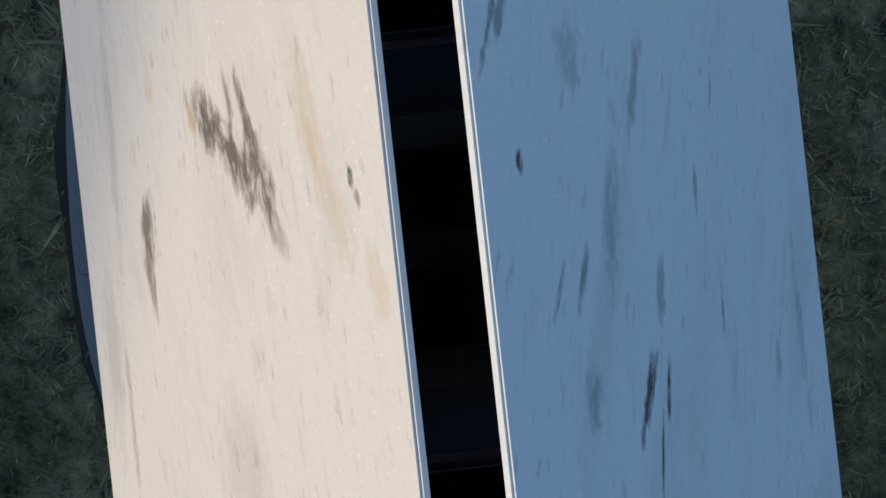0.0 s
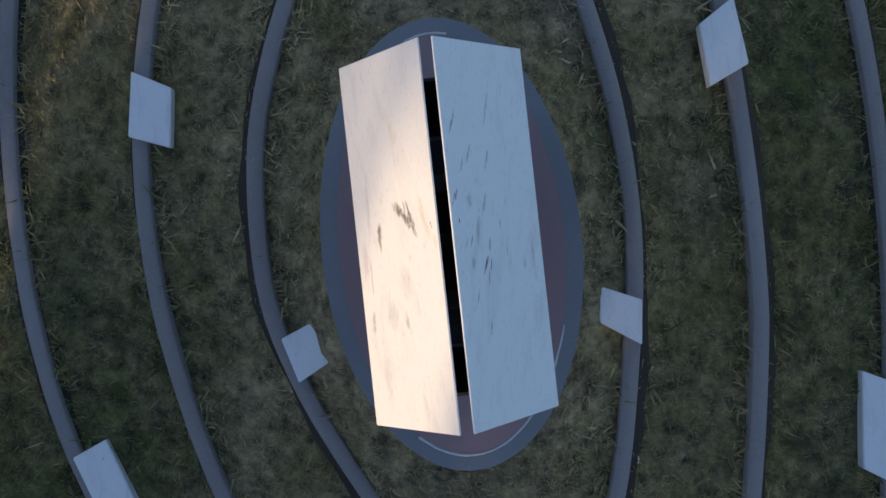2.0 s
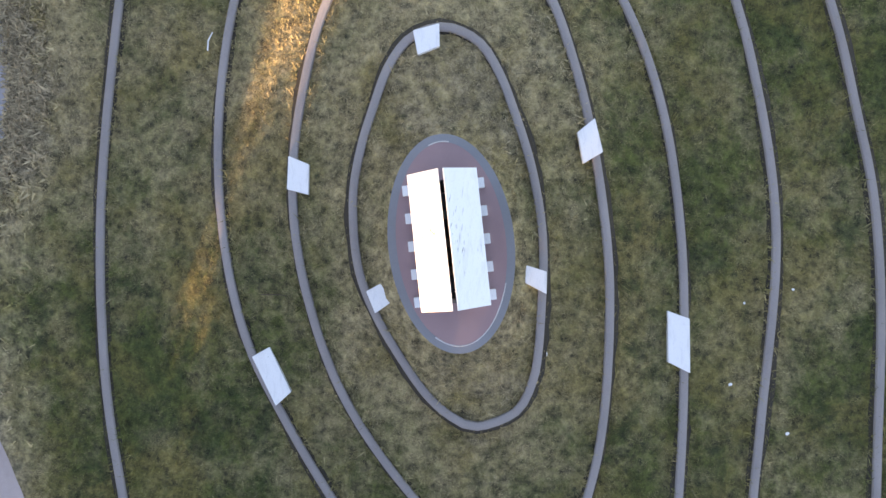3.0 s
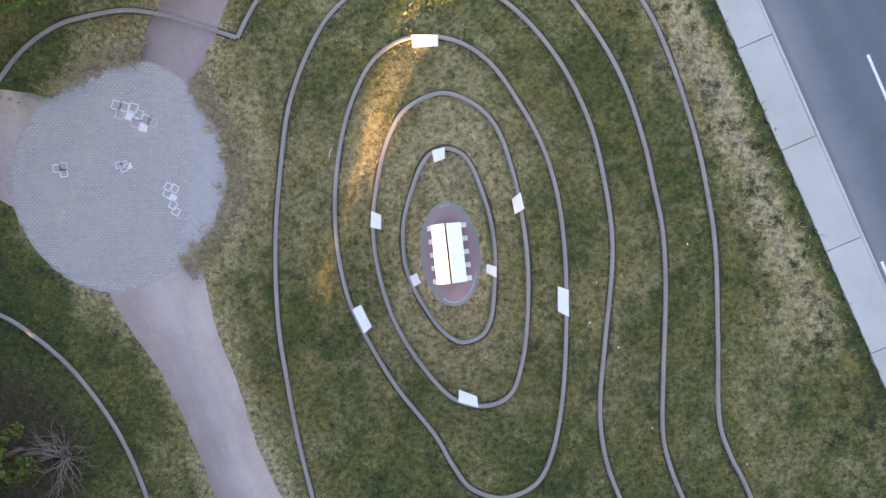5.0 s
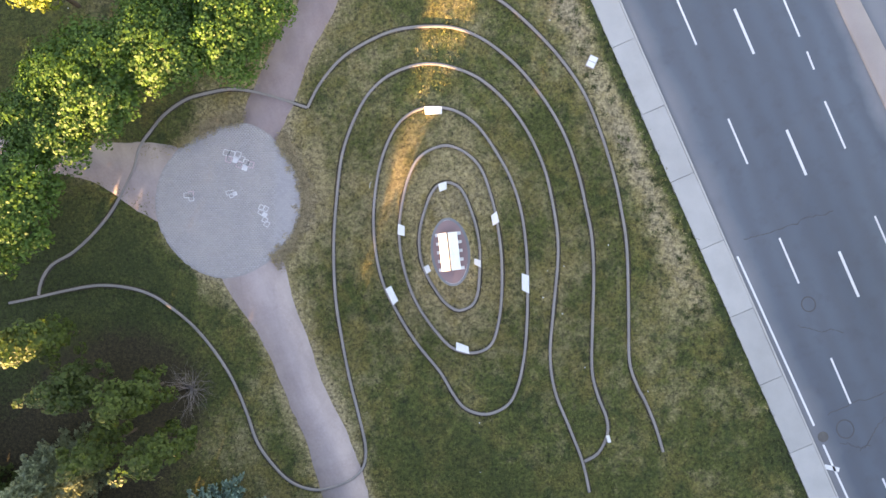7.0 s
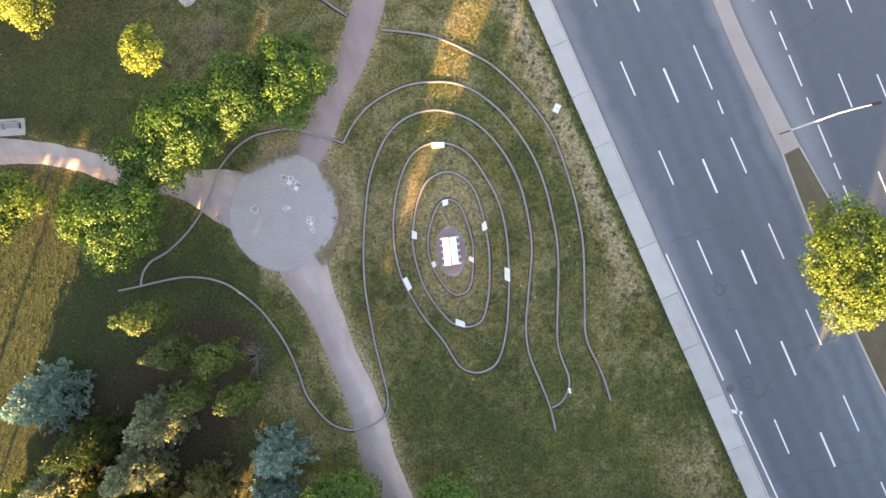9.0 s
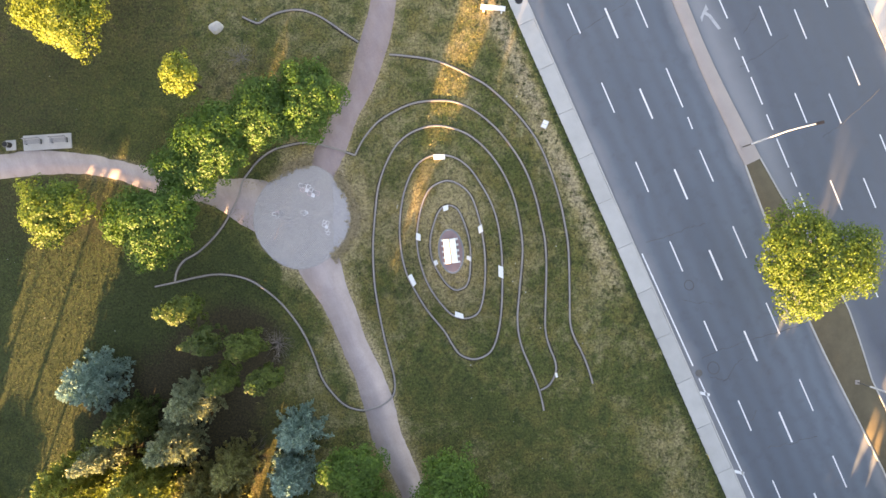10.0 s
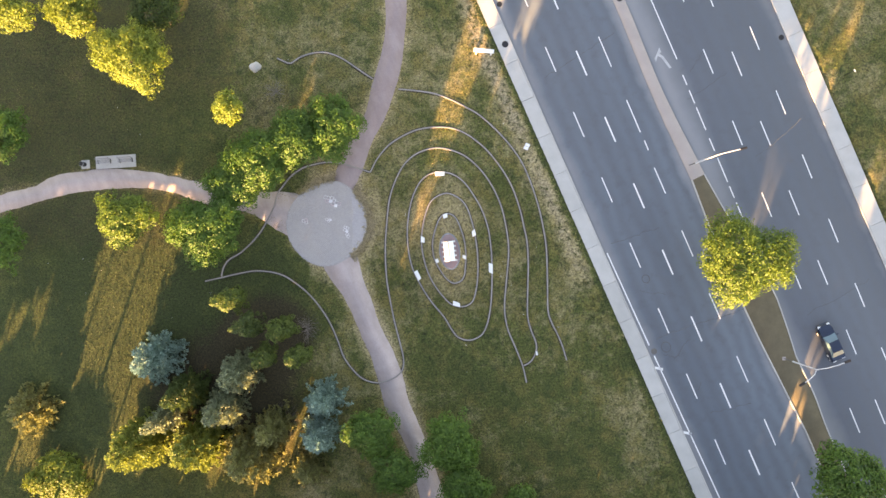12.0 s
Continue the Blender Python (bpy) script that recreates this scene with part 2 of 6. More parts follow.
M_DARKNEEDLE = leaf_material("needle_dark_green", (0.028, 0.058, 0.018), (0.125, 0.175, 0.045), 0.25, True)
M_GREYGREEN = leaf_material("needle_grey_green", (0.062, 0.095, 0.062), (0.40, 0.45, 0.27), 0.35, True)
M_BROWN = leaf_material("dry_needles", (0.095, 0.094, 0.036), (0.39, 0.395, 0.16), 0.4, True)
M_CARBLUE, nt, b = nodes_of("car_paint")
b.inputs["Base Color"].default_value, b.inputs["Metallic"].default_value = (0.010, 0.024, 0.052, 1), 0.5
b.inputs["Roughness"].default_value, b.inputs["Coat Weight"].default_value = 0.35, 0.8
M_CARGLASS, nt, b = nodes_of("car_glass")
b.inputs["Base Color"].default_value, b.inputs["Roughness"].default_value = (0.10, 0.17, 0.20, 1), 0.06
M_RUBBER, nt, b = nodes_of("rubber")
b.inputs["Base Color"].default_value, b.inputs["Roughness"].default_value = (0.015, 0.015, 0.015, 1), 0.8
M_LAMPGLASS, nt, b = nodes_of("lamp_glass")
b.inputs["Base Color"].default_value, b.inputs["Roughness"].default_value = (0.75, 0.77, 0.78, 1), 0.15
M_STRIP = surface("median_soil", (0.085, 0.070, 0.045), (0.17, 0.135, 0.085), 0.6, 20.0, 0.95, 0.02)
M_IRON = surface("cast_iron", (0.09, 0.085, 0.08), (0.15, 0.14, 0.135), 4.0, 40.0, 0.8, 0.004, 0.1)


def asphalt():
    """Grey asphalt, paler with dust along the kerbs, darker where wheels and oil have worn the lanes."""
    m, nt, b = nodes_of("asphalt")
    dp = nt.nodes.new("ShaderNodeVectorMath")
    dp.operation = "DOT_PRODUCT"
    nt.links.new(nt.nodes.new("ShaderNodeNewGeometry").outputs["Position"], dp.inputs[0])
    dp.inputs[1].default_value = (0.919, 0.3943, 0)
    across = calc(nt, "SUBTRACT", dp.outputs["Value"], 17.18)
    wob = calc(nt, "MULTIPLY", calc(nt, "SUBTRACT", noise_node(nt, 0.25, 4.0, 0.6), 0.5), 1.6)
    across = calc(nt, "ADD", across, wob)
    dust = None
    for at, reach in ((0.0, 1.5), (13.3, 1.1), (15.4, 2.7), (31.2, 1.6)):
        d = ramp(nt, calc(nt, "ABSOLUTE", calc(nt, "SUBTRACT", across, at)), reach, 0.2)
        dust = d if dust is None else calc(nt, "MAXIMUM", dust, d)
    lane = calc(nt, "ADD", calc(nt, "MULTIPLY", calc(nt, "SINE", calc(nt, "MULTIPLY", across, 2 * math.pi / 1.66)), 0.5), 0.5)
    f1 = ramp(nt, noise_node(nt, 0.10, 4.0, 0.5, (1.0, 0.22, 1.0, 23.3)), 0.35, 0.65)
    f2 = ramp(nt, noise_node(nt, 60.0, 5.0, 0.8), 0.2, 0.8)
    f3 = ramp(nt, noise_node(nt, 0.8, 5.0, 0.65), 0.52, 0.8)
    col = mix(nt, f1, (0.081, 0.107, 0.136), (0.118, 0.152, 0.186))
    col = mix(nt, calc(nt, "MULTIPLY", ramp(nt, across, 15.0, 17.0), 0.55), col, (0.064, 0.072, 0.094))
    col = mix(nt, calc(nt, "MULTIPLY", lane, 0.38), col, (0.078, 0.089, 0.105))
    col = mix(nt, calc(nt, "MULTIPLY", f3, 0.6), col, (0.072, 0.078, 0.092))
    col = mix(nt, calc(nt, "MULTIPLY", dust, 0.8), col, (0.238, 0.246, 0.260))
    col = mix(nt, calc(nt, "MULTIPLY", f2, 0.25), col, (0.20, 0.20, 0.205))
    nt.links.new(col, b.inputs["Base Color"])
    b.inputs["Roughness"].default_value = 0.85
    bump(nt, b, f2, 0.4, 0.004)
    return m


def grass_colour(nt, lift):
    """Green, straw, ochre and deep green in patches; dry says where feet and salt have worn it, and below zero darkens
    it to weeds and painted tree shade.
    """
    at = nt.nodes.new("ShaderNodeAttribute")
    at.attribute_name = "dry"
    f1 = noise_node(nt, 0.19, 5.0, 0.62)
    f2 = noise_node(nt, 1.3, 7.0, 0.78)
    dry = calc(nt, "ADD", calc(nt, "ADD", at.outputs["Fac"], calc(nt, "MULTIPLY", calc(nt, "SUBTRACT", f1, 0.5), 2.6)), calc(nt, "MULTIPLY", calc(nt, "SUBTRACT", f2, 0.5), 2.4))
    shade = lambda c: tuple(v * lift for v in c)
    col = mix(nt, ramp(nt, dry, 0.10, 1.0), shade((0.075, 0.086, 0.020)), shade((0.312, 0.246, 0.128)))
    ochre = ramp(nt, noise_node(nt, 0.42, 6.0, 0.66, distort=0.4), 0.47, 0.63)
    ochre = calc(nt, "MULTIPLY", ochre, ramp(nt, at.outputs["Fac"], -0.5, 0.15))
    col = mix(nt, calc(nt, "MULTIPLY", ochre, 0.66), col, shade((0.178, 0.136, 0.040)))
    deep = ramp(nt, noise_node(nt, 0.62, 6.0, 0.70, distort=0.6), 0.53, 0.64)
    deep = calc(nt, "MULTIPLY", deep, ramp(nt, at.outputs["Fac"], 1.0, 0.5))
    col = mix(nt, calc(nt, "MULTIPLY", deep, 0.72), col, shade((0.028, 0.046, 0.011)))
    # dark green, for weeds and for tree shade put into the grass colour
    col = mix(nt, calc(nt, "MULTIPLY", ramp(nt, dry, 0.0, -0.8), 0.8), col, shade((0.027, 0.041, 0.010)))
    col = mix(nt, ramp(nt, dry, 1.05, 1.7), col, shade((0.292, 0.230, 0.140)))
    return col, f2


def turf():
    """Mown grass over soil, tufted, with dark weeds, leaf litter and painted tree shade."""
    m, nt, b = nodes_of("turf")
    col, f2 = grass_colour(nt, 1.0)
    f3 = ramp(nt, noise_node(nt, 9.0, 6.0, 0.75), 0.25, 0.75)
    f4 = ramp(nt, noise_node(nt, 2.6, 5.0, 0.62), 0.54, 0.68)
    f5 = ramp(nt, noise_node(nt, 4.2, 6.0, 0.7), 0.34, 0.66)
    col = mix(nt, calc(nt, "MULTIPLY", f4, 0.6), col, (0.026, 0.036, 0.012))
    vo = nt.nodes.new("ShaderNodeTexVoronoi")
    vo.inputs["Scale"].default_value = 2.3
    nt.links.new(nt.nodes.new("ShaderNodeNewGeometry").outputs["Position"], vo.inputs["Vector"])
    weed = calc(nt, "MULTIPLY", ramp(nt, calc(nt, "ADD", vo.outputs["Distance"], calc(nt, "MULTIPLY", f3, 0.15)), 0.30, 0.14), ramp(nt, noise_node(nt, 0.5, 3.0), 0.40, 0.54))
    col = mix(nt, calc(nt, "MULTIPLY", weed, 0.8), col, (0.030, 0.036, 0.014))
    # soil attribute: needle litter, plus shade under trees painted into the ground
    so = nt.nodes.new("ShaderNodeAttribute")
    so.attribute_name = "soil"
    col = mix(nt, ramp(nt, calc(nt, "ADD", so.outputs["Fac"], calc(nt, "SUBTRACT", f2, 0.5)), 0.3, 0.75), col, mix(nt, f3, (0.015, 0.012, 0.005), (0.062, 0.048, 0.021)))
    hs = nt.nodes.new("ShaderNodeHueSaturation")
    nt.links.new(calc(nt, "ADD", calc(nt, "ADD", calc(nt, "MULTIPLY", f3, 1.05), calc(nt, "MULTIPLY", f5, 1.4)), -0.20), hs.inputs["Value"])
    nt.links.new(col, hs.inputs["Color"])
    nt.links.new(hs.outputs[0], b.inputs["Base Color"])
    b.inputs["Roughness"].default_value = 0.95
    bump(nt, b, f3, 0.8, 0.05)
    return m


def blade_material():
    m, nt, b = nodes_of("grass_blades")
    g = nt.nodes.new("ShaderNodeNewGeometry")
    col, _ = grass_colour(nt, 1.32)
    hs = nt.nodes.new("ShaderNodeHueSaturation")
    f5 = ramp(nt, noise_node(nt, 4.2, 6.0, 0.7), 0.34, 0.66)
    nt.links.new(calc(nt, "ADD", calc(nt, "MULTIPLY", g.outputs["Random Per Island"], 0.7), calc(nt, "ADD", calc(nt, "MULTIPLY", f5, 0.7), 0.25)), hs.inputs["Value"])
    nt.links.new(col, hs.inputs["Color"])
    nt.links.new(hs.outputs[0], b.inputs["Base Color"])
    b.inputs["Roughness"].default_value = 0.8
    return m


def gravel(name, dark, light, dust):
    """Trodden crushed stone: pale dusty patches and streaks over fine grit."""
    m, nt, b = nodes_of(name)
    grit = ramp(nt, noise_node(nt, 55.0, 6.0, 0.75), 0.25, 0.75)
    lump = ramp(nt, noise_node(nt, 6.0, 6.0, 0.7), 0.3, 0.7)
    patch = ramp(nt, noise_node(nt, 0.45, 6.0, 0.65, distort=0.5), 0.38, 0.66)
    streak = ramp(nt, noise_node(nt, 0.9, 5.0, 0.6, (1.0, 0.22, 1.0, 22)), 0.42, 0.66)
    col = mix(nt, calc(nt, "ADD", calc(nt, "MULTIPLY", grit, 0.55), calc(nt, "MULTIPLY", lump, 0.45)), dark, light)
    col = mix(nt, calc(nt, "MULTIPLY", patch, 0.60), col, dust)
    col = mix(nt, calc(nt, "MULTIPLY", streak, 0.35), col, tuple(0.8 * v for v in dark))
    nt.links.new(col, b.inputs["Base Color"])
    b.inputs["Roughness"].default_value = 0.95
    bump(nt, b, grit, 0.6, 0.006)
    return m


M_ASPHALT, M_TURF, M_BLADE = asphalt(), turf(), blade_material()
M_PINK = gravel("pink_gravel", (0.245, 0.180, 0.178), (0.35, 0.268, 0.262), (0.36, 0.29, 0.285))
M_GRAVEL = gravel("grey_gravel", (0.325, 0.260, 0.252), (0.475, 0.392, 0.378), (0.515, 0.428, 0.412))


# ---- building helpers ----
def fast_mesh(name, verts, faces, material):
    """A mesh from arrays; all faces have the same number of corners."""
    verts, faces = np.asarray(verts, dtype=np.float32), np.asarray(faces, dtype=np.int32)
    me = bpy.data.meshes.new(name)
    k = faces.shape[1]
    me.vertices.add(len(verts))
    me.vertices.foreach_set("co", verts.ravel())
    me.loops.add(faces.size)
    me.loops.foreach_set("vertex_index", faces.ravel())
    me.polygons.add(len(faces))
    me.polygons.foreach_set("loop_start", np.arange(len(faces), dtype=np.int32) * k)
    me.update(calc_edges=True)
    me.materials.append(material)
    return me


def part(name, bm, material, parent=None, label=""):
    me = bpy.data.meshes.new(name)
    bm.to_mesh(me)
    bm.free()
    me.materials.append(material)
    ob = new(name, me)
    ob.parent = parent
    return tagged(ob, label)


def part_arrays(name, verts, faces, material, parent=None, label=""):
    ob = new(name, fast_mesh(name, verts, faces, material))
    ob.parent = parent
    return tagged(ob, label)


def thing(name, m, label, category, group="", kind=""):
    e = new(name)
    e.matrix_world = m
    return tagged(e, label, category, group, kind)


def box(bm, sx, sy, sz, at=(0, 0, 0), turn=None, bevel=0.0):
    """A box of those sizes standing on the point at, added to bm."""
    r = bmesh.ops.create_cube(bm, size=1.0)
    vs = r["verts"]
    bmesh.ops.scale(bm, vec=(sx, sy, sz), verts=vs)
    bmesh.ops.translate(bm, vec=(0, 0, sz / 2), verts=vs)
    if bevel:
        es = list({e for v in vs for e in v.link_edges})
        vs = list({v for f in bmesh.ops.bevel(bm, geom=es, offset=bevel, segments=2, affect="EDGES")["faces"] for v in f.verts} | {v for v in vs if v.is_valid})
    m = Matrix.Translation(at) @ (turn.to_4x4() if turn else Matrix())
    bmesh.ops.transform(bm, matrix=m, verts=vs)
    return bm


def tube(bm, a, b, ra, rb, seg=8):
    a, b = Vector(a), Vector(b)
    r = bmesh.ops.create_cone(bm, cap_ends=True, segments=seg, radius1=ra, radius2=rb, depth=(b - a).length)
    q = Vector((0, 0, 1)).rotation_difference((b - a).normalized())
    bmesh.ops.transform(bm, matrix=Matrix.Translation((a + b) / 2) @ q.to_matrix().to_4x4(), verts=r["verts"])
    return bm


def spline(pts, step=0.35, closed=False):
    """Points along a smooth curve through pts."""
    p = np.array(pts, dtype=float)
    n = len(p)
    out = []
    for i in range(n if closed else n - 1):
        if closed:
            a, b, c, d = p[(i - 1) % n], p[i], p[(i + 1) % n], p[(i + 2) % n]
        else:
            a, b, c, d = p[max(i - 1, 0)], p[i], p[i + 1], p[min(i + 2, n - 1)]
        k = max(2, int(np.linalg.norm(c - b) / step))
        for t in np.arange(k) / k:
            out.append(0.5 * (2 * b + (c - a) * t + (2 * a - 5 * b + 4 * c - d) * t * t + (3 * b - 3 * c + d - a) * t ** 3))
    if not closed:
        out.append(p[-1])
    return np.array(out)


def normals_of(c, closed):
    d = (np.roll(c, -1, 0) - np.roll(c, 1, 0)) if closed else np.gradient(c, axis=0)
    d /= np.linalg.norm(d, axis=1)[:, None] + 1e-9
    return np.stack([-d[:, 1], d[:, 0]], 1)


def ribbon(name, c, width, top, depth, material, closed=False, label="", category="", kind="structure", rough_edge=0.0, group=""):
    """A band of that width along the curve c, its top at the heights top, and depth thick."""
    n = normals_of(c, closed)
    half = np.broadcast_to(np.asarray(width, float) / 2, (len(c),))
    rng = np.random.default_rng(len(c))
    soft = lambda: np.convolve(rng.normal(0, 1, len(c) + 8), np.ones(9) / 3.0, "valid") * rough_edge + rng.normal(0, 0.25, len(c)) * rough_edge
    wl, wr = half + soft(), half + soft()
    top = np.broadcast_to(np.asarray(top, float), (len(c),))
    l, r = c + n * wl[:, None], c - n * wr[:, None]
    bv = min(0.015, float(half.min()) * 0.2) if depth > 0.08 else 0.0
    if bv:
        li, ri = c + n * (wl - bv)[:, None], c - n * (wr - bv)[:, None]
        cols = [(l, top - depth), (l, top - bv), (li, top), (ri, top), (r, top - bv), (r, top - depth)]
    else:
        cols = [(l, top - depth), (l, top), (r, top), (r, top - depth)]
    k = len(cols)
    v = np.stack([np.column_stack([xy, z]) for xy, z in cols], 1).reshape(-1, 3)
    m = len(c)
    f = []
    for i in range(m if closed else m - 1):
        j = (i + 1) % m
        for q in range(k - 1):
            f.append((i * k + q, j * k + q, j * k + q + 1, i * k + q + 1))
    ob = new(name, fast_mesh(name, v, f, material))
    return tagged(ob, label, category, group, kind)


# ---- plan: contour kerbs round the mound, paths, road ----
R1 = spline([(0.05, 4.52), (0.64, 4.20), (1.05, 3.55), (1.37, 2.72), (1.70, 1.66), (1.90, 0.60), (1.96, -0.23), (1.94, -1.05), (1.88, -2.22), (1.76, -2.93), (1.41, -3.58), (0.59, -3.90), (0.06, -3.70), (-0.47, -3.23), (-1.00, -2.47), (-1.48, -1.65), (-1.83, -0.82), (-1.99, 0.00), (-2.02, 1.07), (-1.86, 2.01), (-1.61, 2.84), (-1.31, 3.67), (-0.90, 4.26), (-0.43, 4.50)], 0.2, True)
R2 = spline([(-0.40, 7.02), (0.99, 6.57), (2.05, 5.47), (2.74, 3.58), (3.15, 1.63), (3.40, -0.60), (3.39, -3.10), (3.14, -5.04), (2.64, -6.29), (1.53, -6.77), (0.14, -6.44), (-0.98, -5.33), (-2.04, -3.80), (-2.73, -2.27), (-3.23, -0.31), (-3.37, 1.36), (-3.20, 3.04), (-2.72, 5.00), (-1.94, 6.33)], 0.2, True)
R3 = spline([(-1.12, 9.67), (0.44, 9.38), (1.85, 8.38), (3.11, 6.59), (4.09, 4.75), (4.71, 2.77), (5.04, 0.52), (5.15, -2.02), (5.11, -4.83), (4.91, -7.08), (4.48, -9.05), (3.78, -10.31), (2.37, -10.91), (0.97, -10.53), (0.12, -9.49), (-0.72, -8.08), (-2.41, -5.97), (-3.69, -3.85), (-4.54, -2.01), (-5.02, 0.25), (-5.13, 2.52), (-4.90, 4.79), (-4.39, 6.77), (-3.53, 8.47), (-2.39, 9.40)], 0.25, True)
R4 = spline([(9.26, -16.16), (8.80, -14.09), (7.93, -11.81), (6.98, -9.39), (6.66, -6.97), (6.89, -3.87), (7.21, 0.27), (6.76, 3.72), (6.09, 6.14), (4.87, 8.57), (3.16, 10.66), (1.24, 12.00), (-1.31, 12.65), (-3.60, 12.13), (-5.27, 10.90), (-6.40, 9.04), (-7.25, 6.63), (-7.62, 3.87), (-7.86, 0.41), (-7.76, -3.06), (-7.36, -5.83), (-6.83, -8.61), (-6.23, -11.03), (-5.77, -13.11), (-5.92, -14.50), (-6.76, -15.39), (-8.15, -15.94), (-9.40, -16.07), (-10.93, -15.51), (-12.30, -14.12), (-13.20, -12.72), (-13.81, -10.99), (-14.69, -8.90), (-15.72, -7.16), (-17.10, -5.41), (-18.48, -4.15), (-20.21, -2.96), (-21.96, -2.39), (-24.05, -2.23), (-26.16, -2.56), (-28.26, -3.03), (-30.23, -3.43)], 0.3)
R5A = spline([(-28.15, -2.90), (-27.93, -1.85), (-27.22, -0.81), (-25.81, 0.01), (-24.40, 1.25), (-23.34, 2.49), (-22.48, 3.88), (-21.56, 5.75), (-21.19, 7.13), (-20.48, 8.17), (-19.42, 9.41), (-18.02, 10.37), (-16.76, 10.77), (-14.87, 11.09), (-13.13, 10.86), (-11.40, 10.36), (-9.66, 9.78)], 0.3)
R5 = spline([(-9.65, 9.77), (-8.73, 11.49), (-7.19, 13.21), (-5.10, 14.43), (-3.36, 15.03), (-1.28, 15.21), (0.44, 15.05), (2.16, 14.34), (3.88, 13.07), (5.24, 11.67), (6.74, 9.59), (7.82, 7.51), (8.63, 5.08), (9.09, 3.01), (9.48, 0.94), (9.60, -1.82), (9.50, -5.27), (9.47, -8.03), (9.87, -9.75), (10.41, -11.14), (10.47, -12.31), (9.84, -13.55), (8.94, -14.09)], 0.3)
R6 = spline([(-6.10, 19.93), (-4.36, 19.76), (-1.94, 19.38), (0.13, 18.66), (2.19, 17.60), (3.91, 16.54), (5.96, 14.65), (7.67, 12.69), (9.03, 10.61), (10.04, 8.18), (10.91, 5.41), (11.44, 2.99), (11.83, 0.23), (11.93, -3.91), (11.97, -7.36), (12.50, -9.09), (12.97, -9.99), (13.65, -11.65), (14.18, -13.45)], 0.3)
R7 = spline([(-21.03, 23.96), (-19.99, 23.46), (-19.29, 23.31), (-18.24, 23.99), (-16.84, 24.45), (-15.09, 24.56), (-13.36, 23.98), (-11.97, 23.13), (-10.59, 22.14), (-9.21, 21.22)], 0.3)
PATH_N = spline([(-13.4, 6.9), (-12.68, 8.79), (-10.68, 13.63), (-8.91, 17.07), (-7.84, 20.53), (-6.76, 24.67), (-6.38, 28.13), (-6.35, 30.91), (-6.5, 40), (-7, 60)], 0.4)
PATH_S = spline([(-14.2, 0.4), (-12.75, -2.6), (-11.2, -5.9), (-9.55, -9.9), (-8.15, -13.3), (-7.2, -16.1), (-6.46, -19.04), (-4.21, -23.91), (-3.07, -28.07), (-2.40, -30.29), (-1, -38), (1, -60)], 0.4)
PATH_W = spline([(-19.0, 4.6), (-21.5, 5.5), (-24.73, 6.34), (-29.64, 7.23), (-35.96, 8.91), (-41.60, 9.25), (-47.27, 8.82), (-51.55, 7.47), (-55.83, 6.32), (-62, 4), (-80, -2)], 0.4)
PLAZA, PLAZA_R = (-15.32, 3.42), 4.78


def plaza_radius(t):
    """The plaza is a slightly egg-shaped round, longer towards the two paths."""
    turn = lambda a: np.abs((np.asarray(t, float) - a + np.pi) % (2 * np.pi) - np.pi)
    return PLAZA_R + 0.72 * np.exp(-(turn(1.24) / 0.5) ** 2) + 0.40 * np.exp(-(turn(-1.57) / 0.6) ** 2) + 0.55 * np.exp(-(turn(0.1) / 0.8) ** 2)


def plaza_gap(p):
    dx, dy = p[:, 0] - PLAZA[0], p[:, 1] - PLAZA[1]
    return np.hypot(dx, dy) - plaza_radius(np.arctan2(dy, dx))


ROAD_O, ROAD_A, ROAD_N = np.array([14.90, 8.84]), np.array([0.3943, -0.919]), np.array([0.919, 0.3943])
TABLE_AXIS = 6.2
PAD_Z, PAD_C, PAD_A, PAD_B = 1.76, (0.04, -0.02), 1.28, 2.235


def near(p, c, closed=False, chunk=20000):
    """The distance of each point of p from the polyline c."""
    a = c if closed else c[:-1]
    b = np.roll(c, -1, 0) if closed else c[1:]
    ab = b - a
    l2 = (ab ** 2).sum(1) + 1e-12
    out = np.empty(len(p))
    for i in range(0, len(p), chunk):
        q = p[i:i + chunk, None, :] - a[None]
        t = np.clip((q * ab).sum(2) / l2, 0, 1)
        out[i:i + chunk] = np.sqrt(((q - t[..., None] * ab) ** 2).sum(2).min(1))
    return out


def inside(p, c):
    x, y = p[:, 0], p[:, 1]
    r = np.zeros(len(p), bool)
    for (x0, y0), (x1, y1) in zip(c, np.roll(c, -1, 0)):
        hit = (y0 > y) != (y1 > y)
        r ^= hit & (x < (x1 - x0) * (y - y0) / (y1 - y0 + 1e-12) + x0)
    return r


def road_coords(p):
    q = p - ROAD_O
    return q @ ROAD_A, q @ ROAD_N


def smooth(x, a, b):
    t = np.clip((x - a) / (b - a), 0, 1)
    return t * t * (3 - 2 * t)


ANG = radians(TABLE_AXIS)
LEVELS = (1.72, 1.16, 0.85, 0.37)      # ground at the pad and at the three closed kerbs


def fall(y, z):
    """The mound dips towards the south, most near its top."""
    return -0.10 * np.clip(-np.asarray(y) - 0.8, 0, 4.5) * np.clip(np.asarray(z) / 0.85, 0, 1)


def pad_reach(p):
    x, y = p[:, 0] - PAD_C[0], p[:, 1] - PAD_C[1]
    u, v = x * math.cos(ANG) + y * math.sin(ANG), -x * math.sin(ANG) + y * math.cos(ANG)
    return np.sqrt((u / PAD_A) ** 2 + (v / PAD_B) ** 2)


